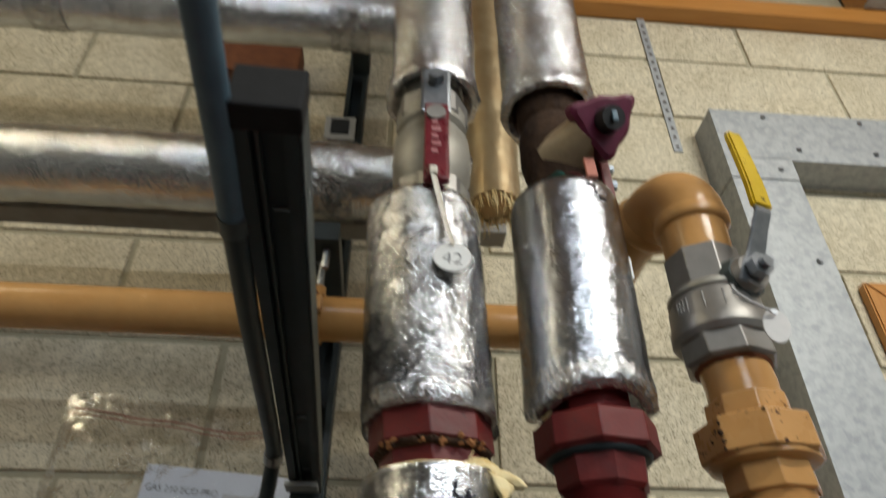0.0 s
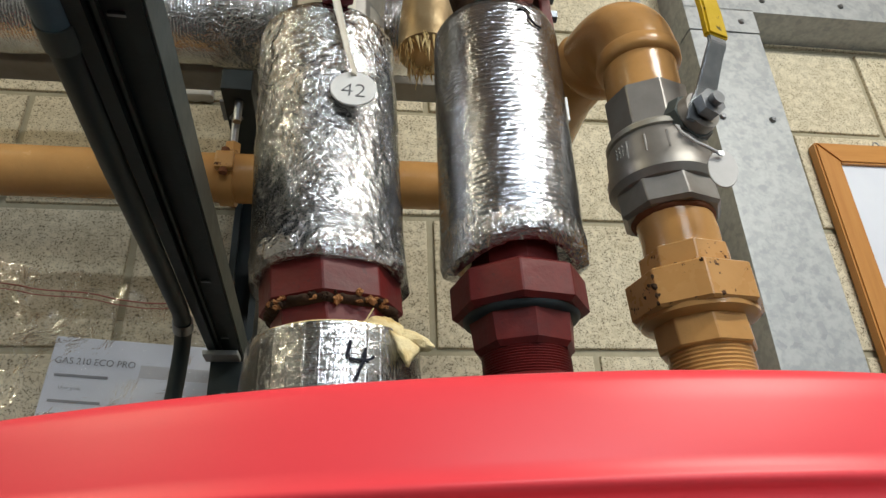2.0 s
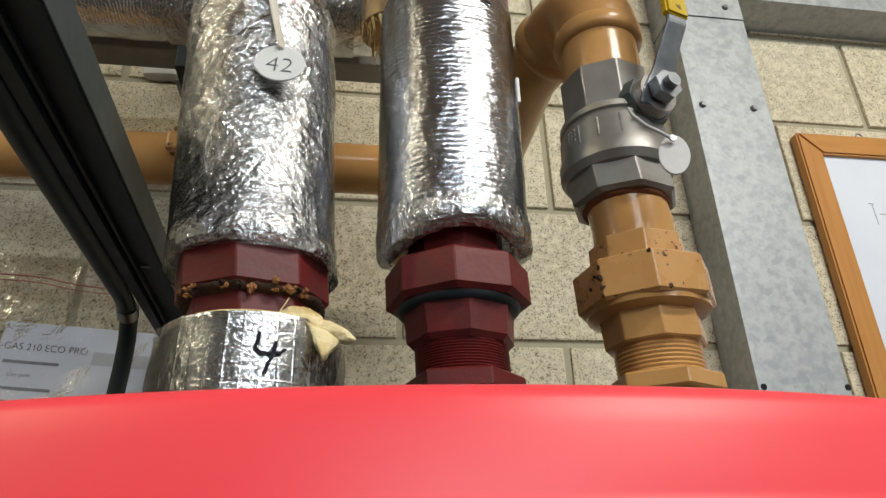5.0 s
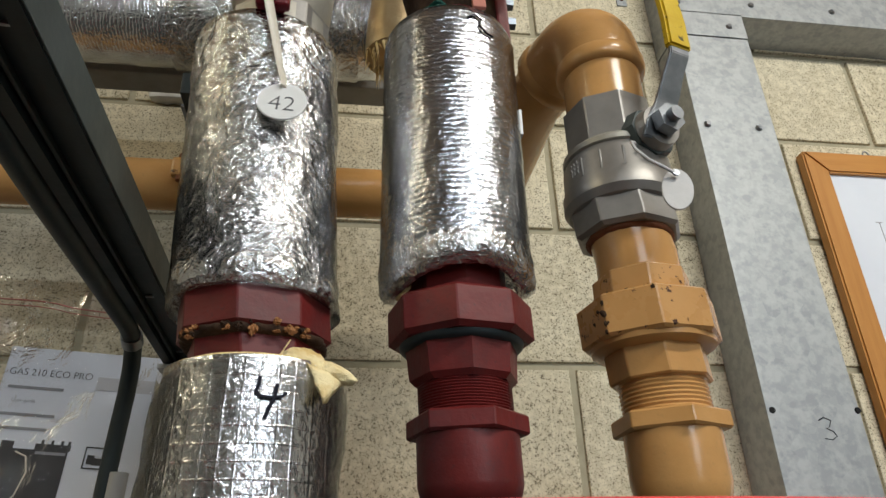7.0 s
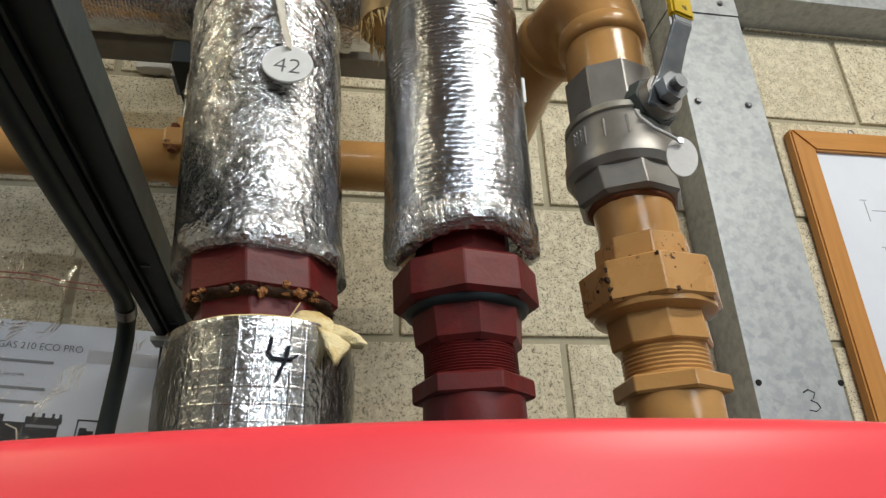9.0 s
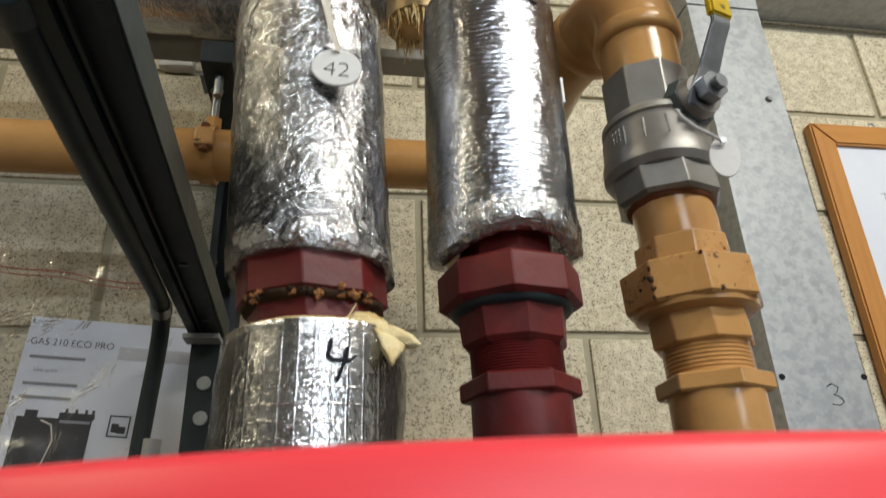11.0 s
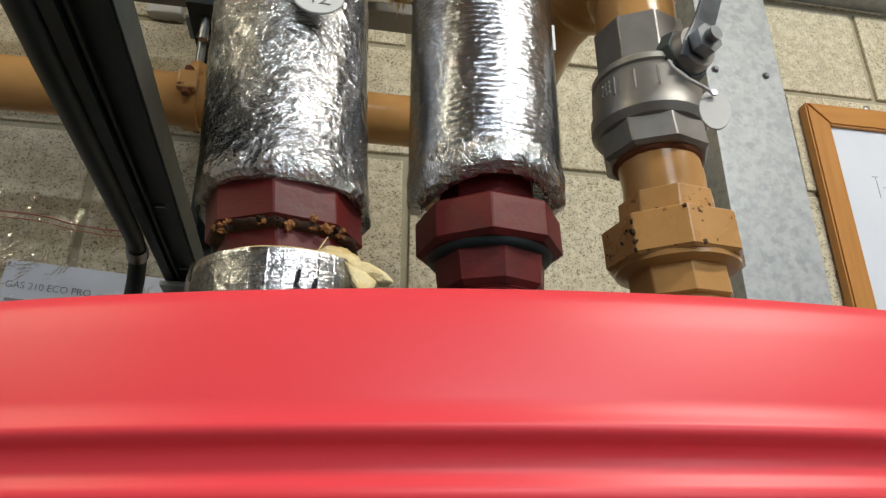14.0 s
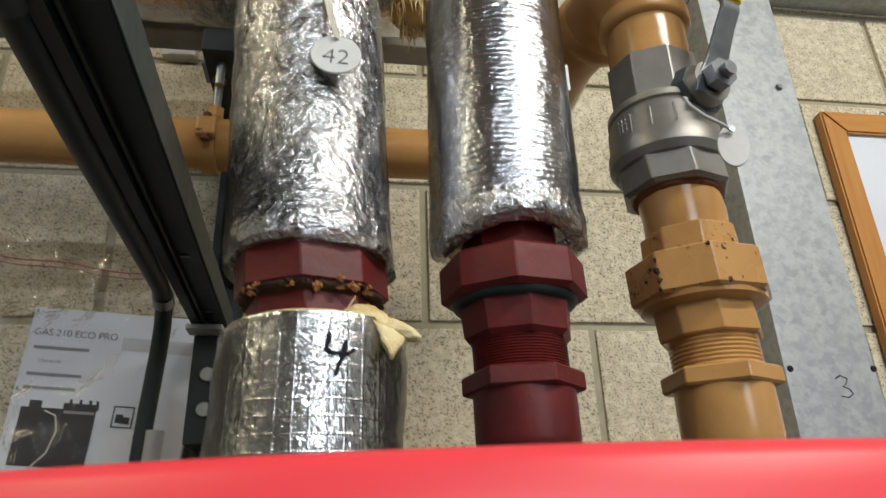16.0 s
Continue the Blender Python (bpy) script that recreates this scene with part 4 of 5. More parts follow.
def strap_mesh(points, widths, thick, side):
    bm = bmesh.new()
    rings = []
    for i, (p, w) in enumerate(zip(points, widths)):
        way = (points[min(i + 1, len(points) - 1)] - points[max(i - 1, 0)]).normalized()
        nrm = way.cross(side).normalized()
        rings.append([bm.verts.new(p + side * sx * w + nrm * sn * thick) for sx, sn in ((-1, -1), (1, -1), (1, 1), (-1, 1))])
    for a, b in zip(rings, rings[1:]):
        for k in range(4):
            bm.faces.new((a[k], a[(k + 1) % 4], b[(k + 1) % 4], b[k]))
    bm.faces.new(rings[0][::-1]), bm.faces.new(rings[-1])
    bmesh.ops.bevel(bm, geom=bm.edges[:], offset=thick * 0.5, segments=2, affect="EDGES")
    return bm


LEVER_SIDE = Vector((0.95, 0.30, 0)).normalized()


def lever_plate(base):
    return strap_mesh(lever_path(base), [0.011, 0.012, 0.0095, 0.0085, 0.0085, 0.0085], 0.0016, LEVER_SIDE)


def lever_sleeve(base):
    p = lever_path(base)[-1]
    pts = [p + Vector((0.0, 0, -0.006)), p + Vector((0.0, -0.0005, 0.02)), p + Vector((-0.002, -0.001, 0.05)), p + Vector((-0.0045, -0.0015, 0.078)), p + Vector((-0.005, -0.0015, 0.082))]
    return strap_mesh(pts, [0.0102, 0.0098, 0.0092, 0.0086, 0.0068], 0.0034, LEVER_SIDE)


settle(bend(gas_pipe(), GAS_LEAN), 1.047)


def blank_tag():
    g = thing("blank_tag", "blank grey oval tag on a wire ring at the valve", "tag")
    c = Vector((0.2798, 0.618, 1.5042))
    bm = bmesh.new()
    bmesh.ops.create_cone(bm, cap_ends=True, segments=36, radius1=0.0150, radius2=0.0150, depth=0.0014, matrix=Matrix.Translation(c) @ Matrix.Rotation(radians(-12), 4, "Z") @ Matrix.Rotation(radians(12), 4, "Y") @ Matrix.Rotation(radians(80), 4, "X") @ Matrix.Diagonal((0.64, 1.10, 1, 1)))
    bmesh.ops.bevel(bm, geom=bm.edges[:], offset=0.0003, segments=1, affect="EDGES")
    part("disc", bm, GREY_TAG, g, smooth=40)
    ring = [(0.2795, 0.6165, 1.5150), (0.272, 0.615, 1.518), (0.2645, 0.617, 1.524), (0.2595, 0.622, 1.535), (0.2605, 0.628, 1.545), (0.266, 0.634, 1.549)]
    part("wire_ring", sweep(ring, 0.0011, 8), GREY_TAG, g, smooth=60)
    part("eyelet", nut_y(0.0024, (0.2798, 0.6165, 1.5150), 0.0012, 12), ZINC, g)
    return g


settle(blank_tag(), 1.047).location += Vector((0.0040, -0.0012, -0.0030))


def gas_header():
    h = thing("gas_header", "long horizontal ochre gas header along the wall", "pipe")
    part("pipe", sweep([(X0, HEAD_Y, HEAD_Z), (GAS[0] - 0.076, HEAD_Y, HEAD_Z)], 0.0285, 40), OCHRE, h, smooth=50)
    c = part("pipe_clip", sweep([(-0.102, HEAD_Y, HEAD_Z), (-0.086, HEAD_Y, HEAD_Z)], 0.0325, 40), OCHRE, h, "two-part munsen ring painted over", smooth=50)
    for s in (-1, 1):
        part("clip_lug", box(-0.104, -0.084, HEAD_Y - 0.005 + s * 0.036, HEAD_Y + 0.005 + s * 0.036, HEAD_Z - 0.011, HEAD_Z + 0.011, 0.003), OCHRE_CHIPPED, c)
        part("clip_screw", sweep([(-0.094, HEAD_Y + s * 0.036, HEAD_Z - 0.016), (-0.094, HEAD_Y + s * 0.036, HEAD_Z + 0.016)], 0.0045, 10), RUST, c)
    part("clip_boss", sweep([(-0.094, HEAD_Y, HEAD_Z + 0.03), (-0.094, HEAD_Y, HEAD_Z + 0.046)], 0.0095, 6), OCHRE, c)
    part("hanger_rod", sweep([(-0.094, HEAD_Y, HEAD_Z + 0.04), (-0.094, HEAD_Y, HEAD_Z + 0.14)], 0.0048, 12), ZINC, h, "threaded zinc hanger rod", smooth=60)
    part("washer", box(-0.112, -0.076, HEAD_Y - 0.018, HEAD_Y + 0.018, HEAD_Z + 0.094, HEAD_Z + 0.098, 0.0008), ZINC, h)
    part("rod_nut", lathe([(0.008, HEAD_Z + 0.084), (0.008, HEAD_Z + 0.093)], (-0.094, HEAD_Y), 6), ZINC, h)
    return h


settle(gas_header(), 1.047)


# ---- horizontal lagged pipes on the left ----
def lagged_run(z, r, x1, y, material, seed):
    p = thing("lagged_pipe_run", "horizontal pipe in crumpled dull foil lagging", "pipe", "lagged runs along the wall")
    turn = Matrix.Translation((0, y, z)) @ Matrix.Rotation(radians(90), 4, "Y")
    prof = [(0.02, X0 + 0.01)] + steps(X0 + 0.02, x1 - 0.004, r, r, 170) + [(r * 0.9, x1), (0.02, x1 - 0.001)]
    part("lagging", lathe(prof, None, 56, turn, wobble=0.0022, freq=26), material, p, smooth=60)
    for i, (c, half) in enumerate(((-0.10, 0.035), (-0.62, 0.03), (0.065, 0.022))):
        band = [(r * 0.97, c - half)] + steps(c - half, c + half, r + 0.0022, r + 0.0022, 18) + [(r * 0.97, c + half)]
        part("tape_band", lathe(band, None, 56, turn, wobble=0.0030, freq=48), FOIL, p, "crumpled foil tape band", smooth=60)
    return p


lagged_run(1.919, 0.055, 0.118, 0.945, FOIL_DARK, 1)
lagged_run(2.305, 0.050, 0.105, 0.945, FOIL_DARK, 2)


def batten_strip(z, low, high):
    s = thing("cable_batten", "dusty timber and steel batten behind the lagged pipe", "batten")
    part("lower_strip", box(X0, 0.17, 1.02, 1.06, z, z + 0.019, 0.003), low, s)
    part("upper_strip", box(X0, 0.17, 1.014, 1.06, z + 0.020, z + 0.050, 0.003), high, s, "stained brown upper strip")


batten_strip(1.899, GALV_DULL, BROWN)


def rear_riser():
    p = thing("rear_riser", "rear riser pipe in dull foil coloured by yellow-brown reflections, torn below", "pipe")
    at = (0.132, 0.905)
    part("lagging", lathe([(0.02, 1.845)] + steps(1.85, 2.9, 0.036, 0.040, 60) + [(0.02, 2.901)], at, 48, wobble=0.0022, freq=30), WOOL_FOIL, p, smooth=60)
    rnd = random.Random(8)
    bm = bmesh.new()
    for i in range(150):
        a, r = rnd.uniform(0, 2 * math.pi), rnd.uniform(0.018, 0.036)
        o = Vector((at[0] + r * math.cos(a), at[1] + r * math.sin(a), 1.853))
        tip = o + Vector((rnd.uniform(-0.008, 0.008), rnd.uniform(-0.008, 0.008), -rnd.uniform(0.008, 0.034)))
        w = Vector((math.sin(a), -math.cos(a), 0)) * rnd.uniform(0.001, 0.003)
        d = Vector((math.cos(a), math.sin(a), 0)) * 0.0012
        v = [bm.verts.new(c) for c in (o - w, o + w, o + d, tip)]
        for f in ((0, 1, 3), (1, 2, 3), (2, 0, 3), (0, 2, 1)):
            bm.faces.new([v[k] for k in f])
    part("frayed_edge", bm, WOOL, p, "frayed yellow glass wool edge")
    return p


# dull foil with its yellow and brown reflections put into the base colour
n = Nodes("foil_tinted_by_reflections", (0.52, 0.44, 0.27), 0.5, 0.75).coords()
n.colour(n.mix(n.noise(22, 5), (0.30, 0.19, 0.08), (0.55, 0.47, 0.32))).rough(n.noise(40, 3), 0.25, 0.6).bump(n.noise(60, 4), 0.5, 0.003)
WOOL_FOIL = n.m
rear_riser()


# ---- strut framing ----
def channel(length, w=0.041, h=0.041, lip=0.009, t=0.0028):
    """A strut channel along +y from the origin, open below, with turned-in lips."""
    out = [(-w / 2 + lip, 0), (-w / 2, 0), (-w / 2, h), (w / 2, h), (w / 2, 0), (w / 2 - lip, 0), (w / 2 - lip, 0.006), (w / 2 - lip + t, 0.006), (w / 2 - lip + t, t), (w / 2 - t, t), (w / 2 - t, h - t), (-w / 2 + t, h - t), (-w / 2 + t, t), (-w / 2 + lip - t, t), (-w / 2 + lip - t, 0.006), (-w / 2 + lip, 0.006)]
    bm = bmesh.new()
    a = [bm.verts.new((x, 0, z)) for x, z in out]
    b = [bm.verts.new((x, length, z)) for x, z in out]
    for i in range(len(out)):
        j = (i + 1) % len(out)
        bm.faces.new((a[i], a[j], b[j], b[i]))
    bm.faces.new(a), bm.faces.new(b[::-1])
    bmesh.ops.triangulate(bm, faces=[f for f in bm.faces if len(f.verts) > 4])
    return bm


def strut_upright():
    s = thing("strut_upright", "dark painted steel strut channel fixed up the wall", "strut channel")
    bm = channel(1.5)
    bm.transform(Matrix.Translation((-0.108, WALL - 0.044, 1.1)) @ Matrix.Rotation(radians(90), 4, "X") @ Matrix.Diagonal((1, 1, -1, 1)))
    part("channel", bm, STRUT, s)
    for z in (1.80, 1.996, 2.42):
        arm = box(-0.119, -0.083, HEAD_Y - 0.024, WALL - 0.045, z, z + 0.030, 0.002)
        a = part("pipe_arm", arm, STRUT, s)
        part("stud", sweep([(-0.1, HEAD_Y, z - 0.03), (-0.1, HEAD_Y, z + 0.045)], 0.005, 10), ZINC, a)
        if z > 1.9:
            part("arm_end", box(-0.124, -0.078, HEAD_Y - 0.028, HEAD_Y - 0.0245, z - 0.008, z + 0.040, 0.001), GALV_DULL, a, "dusty zinc end of the arm")
            part("slot", box(-0.115, -0.087, HEAD_Y - 0.030, HEAD_Y - 0.0282, z + 0.002, z + 0.033, 0.0005), CAP_BLACK, a, "dark open channel end")
    return s


strut_upright().location.x = 0.005


def cantilever_arm():
    s = thing("cantilever_arm", "dark steel strut arm reaching out from the wall", "strut arm")
    x, z, y0, y1 = -0.0738, 1.519, 0.454, 1.11
    bm = channel(y1 - y0, 0.037, 0.030, 0.009)
    m = Matrix.Translation((x, y0, z)) @ Matrix.Rotation(radians(2.4), 4, "Z")
    bm.transform(m)
    part("channel", bm, STRUT, s)
    # the light on this side is put into a paler strut colour
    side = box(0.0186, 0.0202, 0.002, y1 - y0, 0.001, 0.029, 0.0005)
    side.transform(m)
    part("side_face", side, STRUT_SIDE, s, "side of the channel, lighter grey for the light on it")
    cap = box(-0.0195, 0.0210, -0.004, 0.016, -0.001, 0.0315, 0.002)
    cap.transform(m)
    part("end_cap", cap, CAP_BLACK, s, "black plastic end cap")
    web = box(-0.0165, 0.0165, 0.002, y1 - y0 - 0.004, 0.0085, 0.0110)
    web.transform(m)
    part("web", web, STRUT, s)
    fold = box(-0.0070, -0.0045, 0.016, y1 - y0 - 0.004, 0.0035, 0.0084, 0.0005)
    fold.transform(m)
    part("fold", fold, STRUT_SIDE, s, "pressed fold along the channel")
    for yy in (0.088, 0.42, 0.58):
        slot = box(-0.002, 0.012, yy, yy + 0.0020, 0.0062, 0.0084, 0.0004)
        slot.transform(m)
        part("slot", slot, ZINC, s, "bright slot edge")
    plate = box(-0.117, -0.080, 1.078, 1.086, 1.39, 1.512, 0.001)
    b = part("base_plate", plate, STRUT, s, "dark base plate with two bolts")
    part("base_plate_side", box(-0.117, -0.080, 1.086, WALL - 0.046, 1.39, 1.395, 0.0005), STRUT, b)
    for zz in (1.427, 1.466):
        part("bolt", nut_y(0.0080, (-0.098, 1.079, zz), 0.004, 12), GALV, b)
    part("wedge", box(-0.122, -0.082, 1.05, 1.078, 1.511, 1.517, 0.001), GALV, s)


cantilever_arm()


def conduit():
    c = thing("bent_tube", "blue-grey steel tube strapped along the strut arm", "tube")
    pts = [(-0.093, 0.34, 1.525), (-0.0965, 0.40, 1.5235), (-0.1005, 0.48, 1.5225), (-0.1055, 0.56, 1.522), (-0.1118, 0.67, 1.521), (-0.117, 0.80, 1.520), (-0.1225, 0.93, 1.519), (-0.1245, 0.955, 1.517)]
    pts += [(-0.127, 0.975, 1.510), (-0.130, 0.990, 1.495), (-0.133, 0.999, 1.47), (-0.137, 1.0, 1.40), (-0.140, 1.0, 1.31)]
    # one tube in two colours: bluish where light reaches it, dark beyond
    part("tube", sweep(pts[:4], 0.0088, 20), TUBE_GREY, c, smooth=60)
    part("tube", sweep(pts[3:], 0.0085, 20), STRUT, c, "lower length of the tube, coloured dark for its shade", smooth=60)
    part("band", sweep([(-0.1045, 0.545, 1.5222), (-0.1055, 0.562, 1.522)], 0.0100, 20), STRUT_SIDE, c, "dull steel band clip", smooth=50)
    part("band", sweep([(-0.1245, 0.955, 1.517), (-0.1262, 0.968, 1.5125)], 0.0103, 20), ZINC, c, smooth=50)
    part("sleeve", sweep([(-0.124, 0.992, 1.392), (-0.127, 0.992, 1.30)], 0.0085, 16), GREY_TAG, c, "short grey plastic sleeve", smooth=50)


conduit()


def packing_block():
    b = thing("packing_block", "rust-brown brick stub bedded in the blockwork", "brick")
    part("body", box(-0.43, -0.23, 1.145, WALL, 2.40, 2.50, 0.004), RUST, b)


packing_block()


def mortar_patch():
    m = thing("mortar_patch", "pale mortar patch proud of the blockwork", "mortar patch")
    bm = box(-0.238, -0.186, 1.184, WALL + 0.004, 1.990, 2.026, 0.004)
    bmesh.ops.subdivide_edges(bm, edges=bm.edges[:], cuts=3, use_grid_fill=True)
    for v in bm.verts:
        v.co += 0.003 * noise.noise_vector(v.co * 70)
    part("body", bm, PLASTER, m, smooth=40)


mortar_patch()


# ---- manual in a clear bag ----
def manual():
    g = thing("boiler_manual", "printed boiler user guide in a clear zip bag", "booklet")
    c, y = Vector((-0.235, 0, 1.438)), 1.156
    m = Matrix.Translation((c.x, y, c.z)) @ Matrix.Rotation(radians(4.5), 4, "Y") @ Matrix.Rotation(radians(3), 4, "X")
    def flat(x0, x1, z0, z1, d, t=0.0006):
        bm = box(x0, x1, -d, -d + t, z0, z1)
        bm.transform(m)
        return bm
    pages = box(-0.098, 0.105, 0.0, 0.008, -0.16, 0.122, 0.0015)
    pages.transform(m)
    cover = part("cover", pages, PAPER, g, "white cover with grey printing")
    up = m @ Matrix.Translation((-0.043, -0.0008, 0.091)) @ Matrix.Rotation(radians(90), 4, "X")
    lettering("GAS 210 ECO PRO", 0.0120, up, "title", PRINT, cover)
    part("grey_band", flat(0.012, 0.104, 0.076, 0.092, 0.0006), PRINT_PALE, cover)
    for i, w in enumerate((0.064, 0.034, 0.062, 0.058)):
        z = 0.071 - 0.0160 * i
        if i == 1:
            lettering("User guide", 0.0062, m @ Matrix.Translation((-0.066, -0.0010, z + 0.002)) @ Matrix.Rotation(radians(90), 4, "X"), "subtitle", PRINT_SOFT, cover)
            continue
        part("text_bar", flat(-0.088, -0.088 + w, z, z + 0.0034, 0.0010), PRINT_SOFT, cover)
    # the printed picture of a boiler
    part("printed_picture", flat(-0.084, 0.000, -0.064, 0.002, 0.0008), PRINT, cover, "dark printed boiler picture")
    part("printed_picture", flat(-0.038, 0.002, 0.002, 0.009, 0.0008), PRINT, cover)
    part("printed_picture", flat(-0.076, -0.062, 0.002, 0.010, 0.0008), PRINT, cover)
    part("printed_picture", flat(-0.036, -0.002, -0.003, 0.0002, 0.0012), PRINT_SOFT, cover)
    for x in (-0.032, -0.021, -0.010, -0.002):
        part("printed_picture", flat(x, x + 0.003, 0.009, 0.0135, 0.0008), PRINT, cover)
    for x0, x1, z0, z1 in ((0.019, 0.043, 0.008, 0.0095), (0.019, 0.043, -0.0155, -0.014), (0.019, 0.0205, -0.0155, 0.0095), (0.0415, 0.043, -0.0155, 0.0095), (0.023, 0.031, -0.010, 0.0), (0.029, 0.039, -0.011, -0.003)):
        part("icon_line", flat(x0, x1, z0, z1, 0.0010), PRINT, cover)
    for z in (0.115, 0.02, -0.07):
        part("punch_mark", flat(-0.095, -0.0925, z, z + 0.004, 0.0010), PRINT_SOFT, cover)
    bag = part("zip_bag", bag_mesh(), FILM, g, "clear plastic zip bag with a red seal line")
    bag.visible_shadow = False
    part("seal_line", sweep([(-0.44 + 0.02 * i, 1.1385 + 0.004 * math.sin(i * 0.8), seal_height(-0.44 + 0.02 * i)) for i in range(17)], 0.0010, 6), RED_SEAL, bag)
    part("seal_line", sweep([(-0.44 + 0.02 * i, 1.1395 + 0.004 * math.sin(i * 0.8), seal_height(-0.44 + 0.02 * i) - 0.007) for i in range(17)], 0.0007, 6), RED_SEAL, bag)
    part("loose_thread", sweep([(-0.285, 1.138, 1.438), (-0.272, 1.136, 1.432), (-0.268, 1.136, 1.415), (-0.275, 1.136, 1.39), (-0.30, 1.137, 1.365)], 0.0009, 6), TIE, g)


def seal_height(x):
    return 1.612 + 0.022 * max(0, min(1, (-0.26 - x) / 0.12)) + 0.004 * math.sin(x * 40)


def bag_mesh():
    bm = bmesh.new()
    nx, nz = 44, 56
    grid = []
    for j in range(nz + 1):
        row = []
        for i in range(nx + 1):
            x = -0.455 + 0.345 * i / nx
            z = 1.24 + (seal_height(x) + 0.03 - 1.24) * j / nz
            bulge = math.sin(math.pi * min(1, max(0, i / nx))) ** 0.5
            y = 1.150 - 0.010 * bulge + 0.0075 * noise.noise((x * 22, z * 16, 0)) + 0.003 * noise.noise((x * 60, z * 48, 4))
            row.append(bm.verts.new((x, y, z)))
        grid.append(row)
    for a, b in zip(grid, grid[1:]):
        for i in range(nx):
            bm.faces.new((a[i], a[i + 1], b[i + 1], b[i]))
    for f in bm.faces:
        f.smooth = True
    return bm


PRINT_PALE = paint("printed_pale_grey", (0.55, 0.56, 0.60), (0.5, 0.51, 0.55), 0.7, scale=60)
RED_SEAL = paint("red_seal", (0.42, 0.16, 0.13), (0.35, 0.12, 0.1), 0.4, scale=60)
manual()


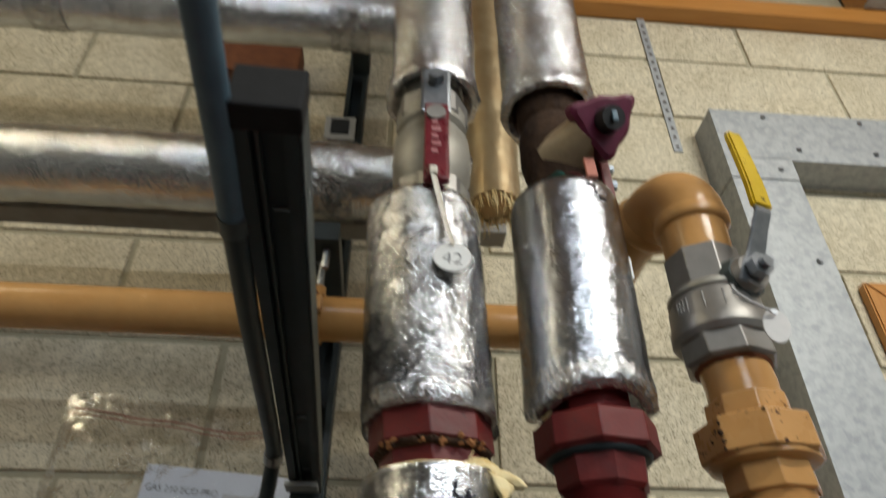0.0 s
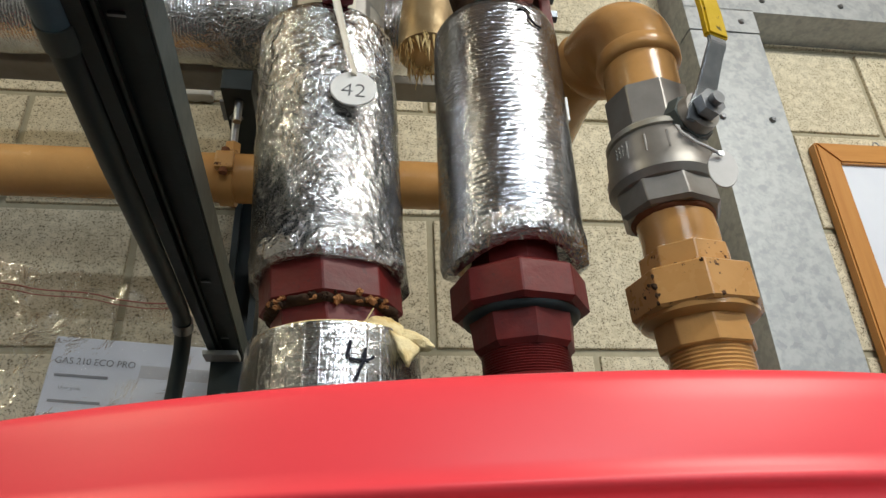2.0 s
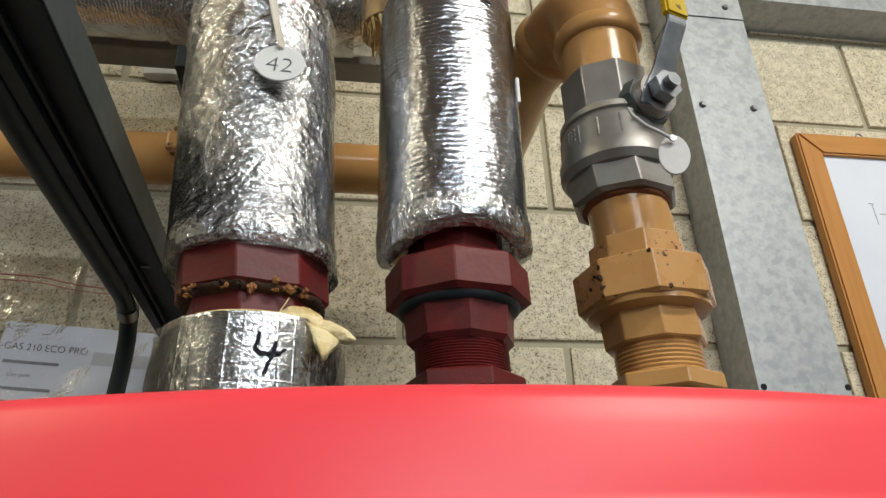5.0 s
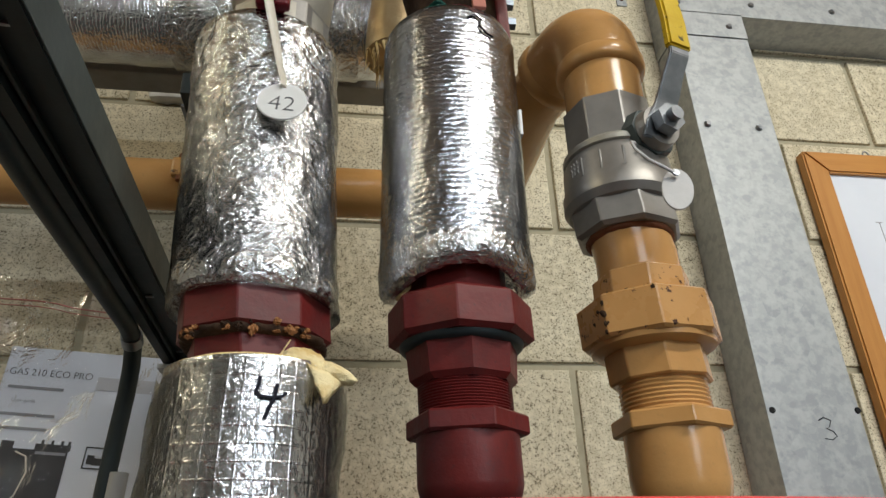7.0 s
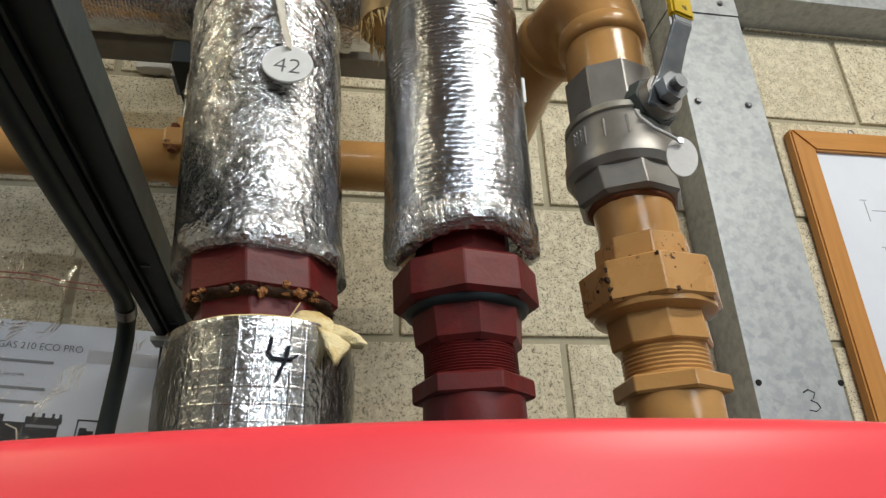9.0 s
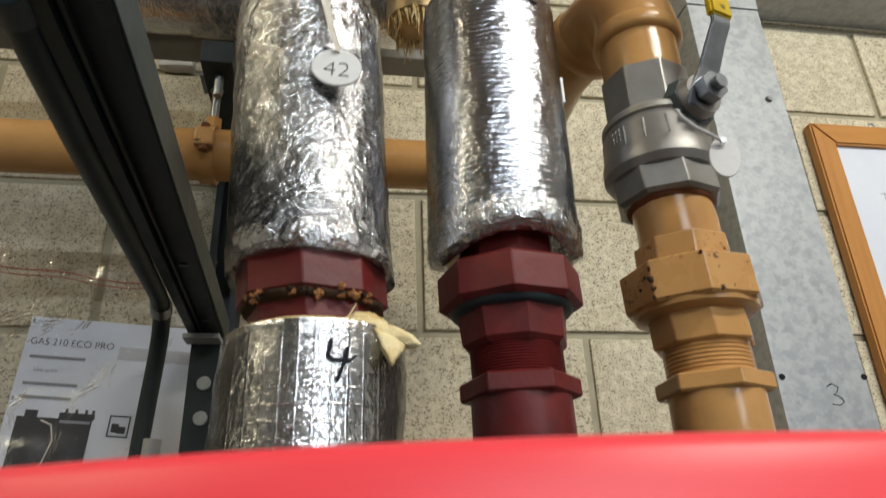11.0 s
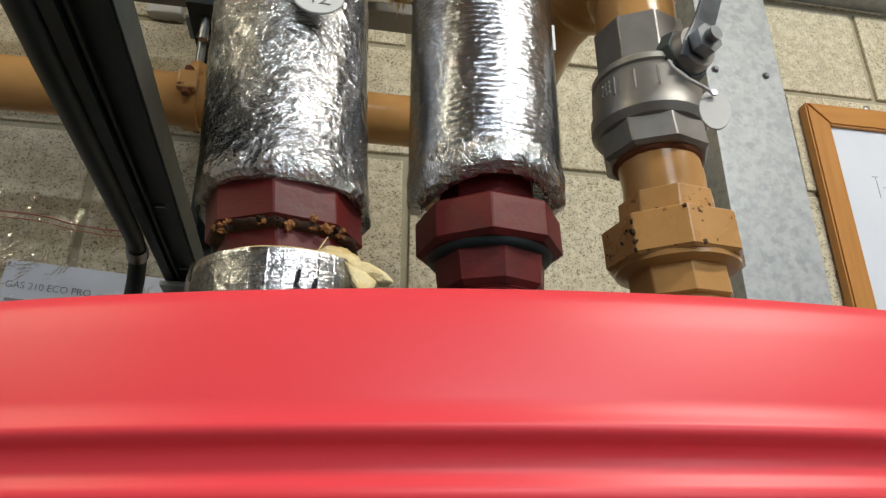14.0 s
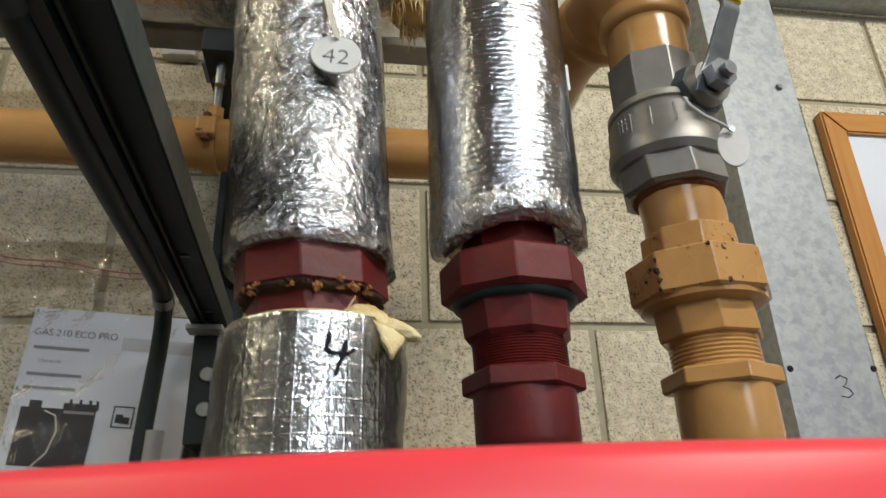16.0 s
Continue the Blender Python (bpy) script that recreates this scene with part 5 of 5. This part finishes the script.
# ---- boiler ----
def boiler():
    b = thing("boiler", "large floor-standing boiler with bowed red enamel casing", "boiler")
    xc, half, back = 0.117, 0.33, 1.04
    def front(x):
        return 1.79 * (x - xc) ** 2
    # section of the front from the rim downwards: (towards the room, height)
    prof = [(-0.60, 1.290), (0.020, 1.290), (0.012, 1.3000), (0.0045, 1.3036), (0.0, 1.3040), (-0.0026, 1.3031), (-0.0040, 1.3012), (-0.0053, 1.2975), (-0.0070, 1.2925), (-0.0080, 1.2890), (-0.0086, 1.2864), (-0.0094, 1.2857), (-0.0096, 1.2848), (-0.0091, 1.2839), (-0.0081, 1.2832), (-0.0072, 1.2824), (-0.0071, 1.2812), (-0.0071, 1.2802), (-0.0074, 1.2792), (-0.0082, 1.2783), (-0.0086, 1.2772), (-0.0084, 1.2758), (-0.0066, 1.2750), (-0.0040, 1.2746), (0.0120, 1.2744), (0.0120, 0.15)]
    prof = [(d, z - 0.0028 - 0.0022 * min(1, max(0, (1.3036 - z) / 0.015)) if 0.2 < z < 1.3045 else z) for d, z in prof]
    bm = bmesh.new()
    cols = []
    count = 64
    for i in range(count + 1):
        x = xc - half + 2 * half * i / count
        y = 0.3965 + front(x)
        cols.append([bm.verts.new((x, back if k == 0 else y + d, z)) for k, (d, z) in enumerate(prof)] + [bm.verts.new((x, back, 0.15))])
    for a, c in zip(cols, cols[1:]):
        for k in range(len(a) - 1):
            bm.faces.new((a[k], c[k], c[k + 1], a[k + 1]))
        bm.faces.new((a[-1], c[-1], c[0], a[0]))
    bm.faces.new(cols[0]), bm.faces.new(cols[-1][::-1])
    bmesh.ops.triangulate(bm, faces=[f for f in bm.faces if len(f.verts) > 4])
    part("casing", bm, BOILER_RED, b, "bowed red enamel casing with a groove below its rim", smooth=88)
    # unseen dark sheet added over the red top to stop red bounce light
    bm = bmesh.new()
    lo, hi = [], []
    for i in range(count + 1):
        x = xc - half + 0.006 + (2 * half - 0.012) * i / count
        for line, z in ((lo, 1.2885), (hi, 1.2950)):
            line.append((bm.verts.new((x, 0.3965 + front(x) + 0.0235, z)), bm.verts.new((x, back - 0.003, z))))
    for i in range(count):
        bm.faces.new((hi[i][0], hi[i + 1][0], hi[i + 1][1], hi[i][1]))
        bm.faces.new((lo[i][0], lo[i][1], lo[i + 1][1], lo[i + 1][0]))
        bm.faces.new((lo[i][0], lo[i + 1][0], hi[i + 1][0], hi[i][0]))
        bm.faces.new((lo[i][1], hi[i][1], hi[i + 1][1], lo[i + 1][1]))
    for k in (0, count):
        bm.faces.new((lo[k][0], hi[k][0], hi[k][1], lo[k][1]))
    part("top_panel", bm, STRUT_SIDE, b, "added dark grey panel, unseen, that keeps red bounce off the arm")
    bm = bmesh.new()
    cols = []
    for i in range(count + 1):
        x = xc - half + 0.002 + (2 * half - 0.004) * i / count
        y = 0.3965 + front(x)
        cols.append([bm.verts.new((x, y + d, z)) for d, z in ((0.0115, 1.2688), (-0.0010, 1.2684), (-0.0020, 1.2675), (-0.0020, 0.16), (0.0115, 0.16))])
    for a, c in zip(cols, cols[1:]):
        for k in range(4):
            bm.faces.new((a[k], c[k], c[k + 1], a[k + 1]))
        bm.faces.new((a[4], c[4], c[0], a[0]))
    bm.faces.new(cols[0]), bm.faces.new(cols[-1][::-1])
    part("front_door", bm, STRUT, b, "dark grey front door below the red rim", smooth=60)
    part("plinth", box(xc - half + 0.03, xc + half - 0.03, 0.65, back, 0.0, 0.15, 0.004), BLACK_PLASTIC, b)


boiler()


def vent_cap():
    v = thing("vent_cap", "small black domed cap on the boiler's top", "cap")
    part("stem", lathe([(0.009, 1.294), (0.009, 1.318)], (0.098, 0.77), 20), BLACK_PLASTIC, v, smooth=50)
    part("dome", lathe([(0.014, 1.317), (0.0175, 1.320), (0.0175, 1.330), (0.014, 1.3365), (0.006, 1.3385)], (0.098, 0.77), 28), BLACK_PLASTIC, v, smooth=50)


vent_cap()

# ---- the wall's blocks ----
def blocks():
    beds = [0.030, 0.250, 0.470, 0.690, 0.910, 1.128, 1.346, 1.565, 1.785, 1.990, 2.197, 2.405, 2.612, 2.772]
    joint, pitch = 0.0055, 0.4365
    rnd = random.Random(2)
    for c, (z0, z1) in enumerate(zip(beds, beds[1:])):
        start = 0.41 if c % 2 == 0 else 1.04
        k0, k1 = math.ceil((X0 - start) / pitch), math.floor((X1 - start) / pitch)
        meshes = []
        for v in range(2):
            bm = box(-pitch / 2 + joint, pitch / 2 - joint, 0, 0.012, -(z1 - z0) / 2 + joint, (z1 - z0) / 2 - joint)
            bmesh.ops.bevel(bm, geom=[e for e in bm.edges if all(q.co.y < 0.001 for q in e.verts)], offset=0.003, segments=2, profile=0.6, affect="EDGES")
            me = bpy.data.meshes.new("block")
            bmesh.ops.recalc_face_normals(bm, faces=bm.faces)
            bm.to_mesh(me)
            bm.free()
            me.materials.append(BLOCK)
            meshes.append(me)
        for k in range(k0, k1):
            ob = new("block", meshes[k % 2])
            ob.parent = wall_north
            ob.location = (start + pitch * (k + 0.5), WALL + rnd.uniform(-0.0015, 0.0015), (z0 + z1) / 2)


blocks()
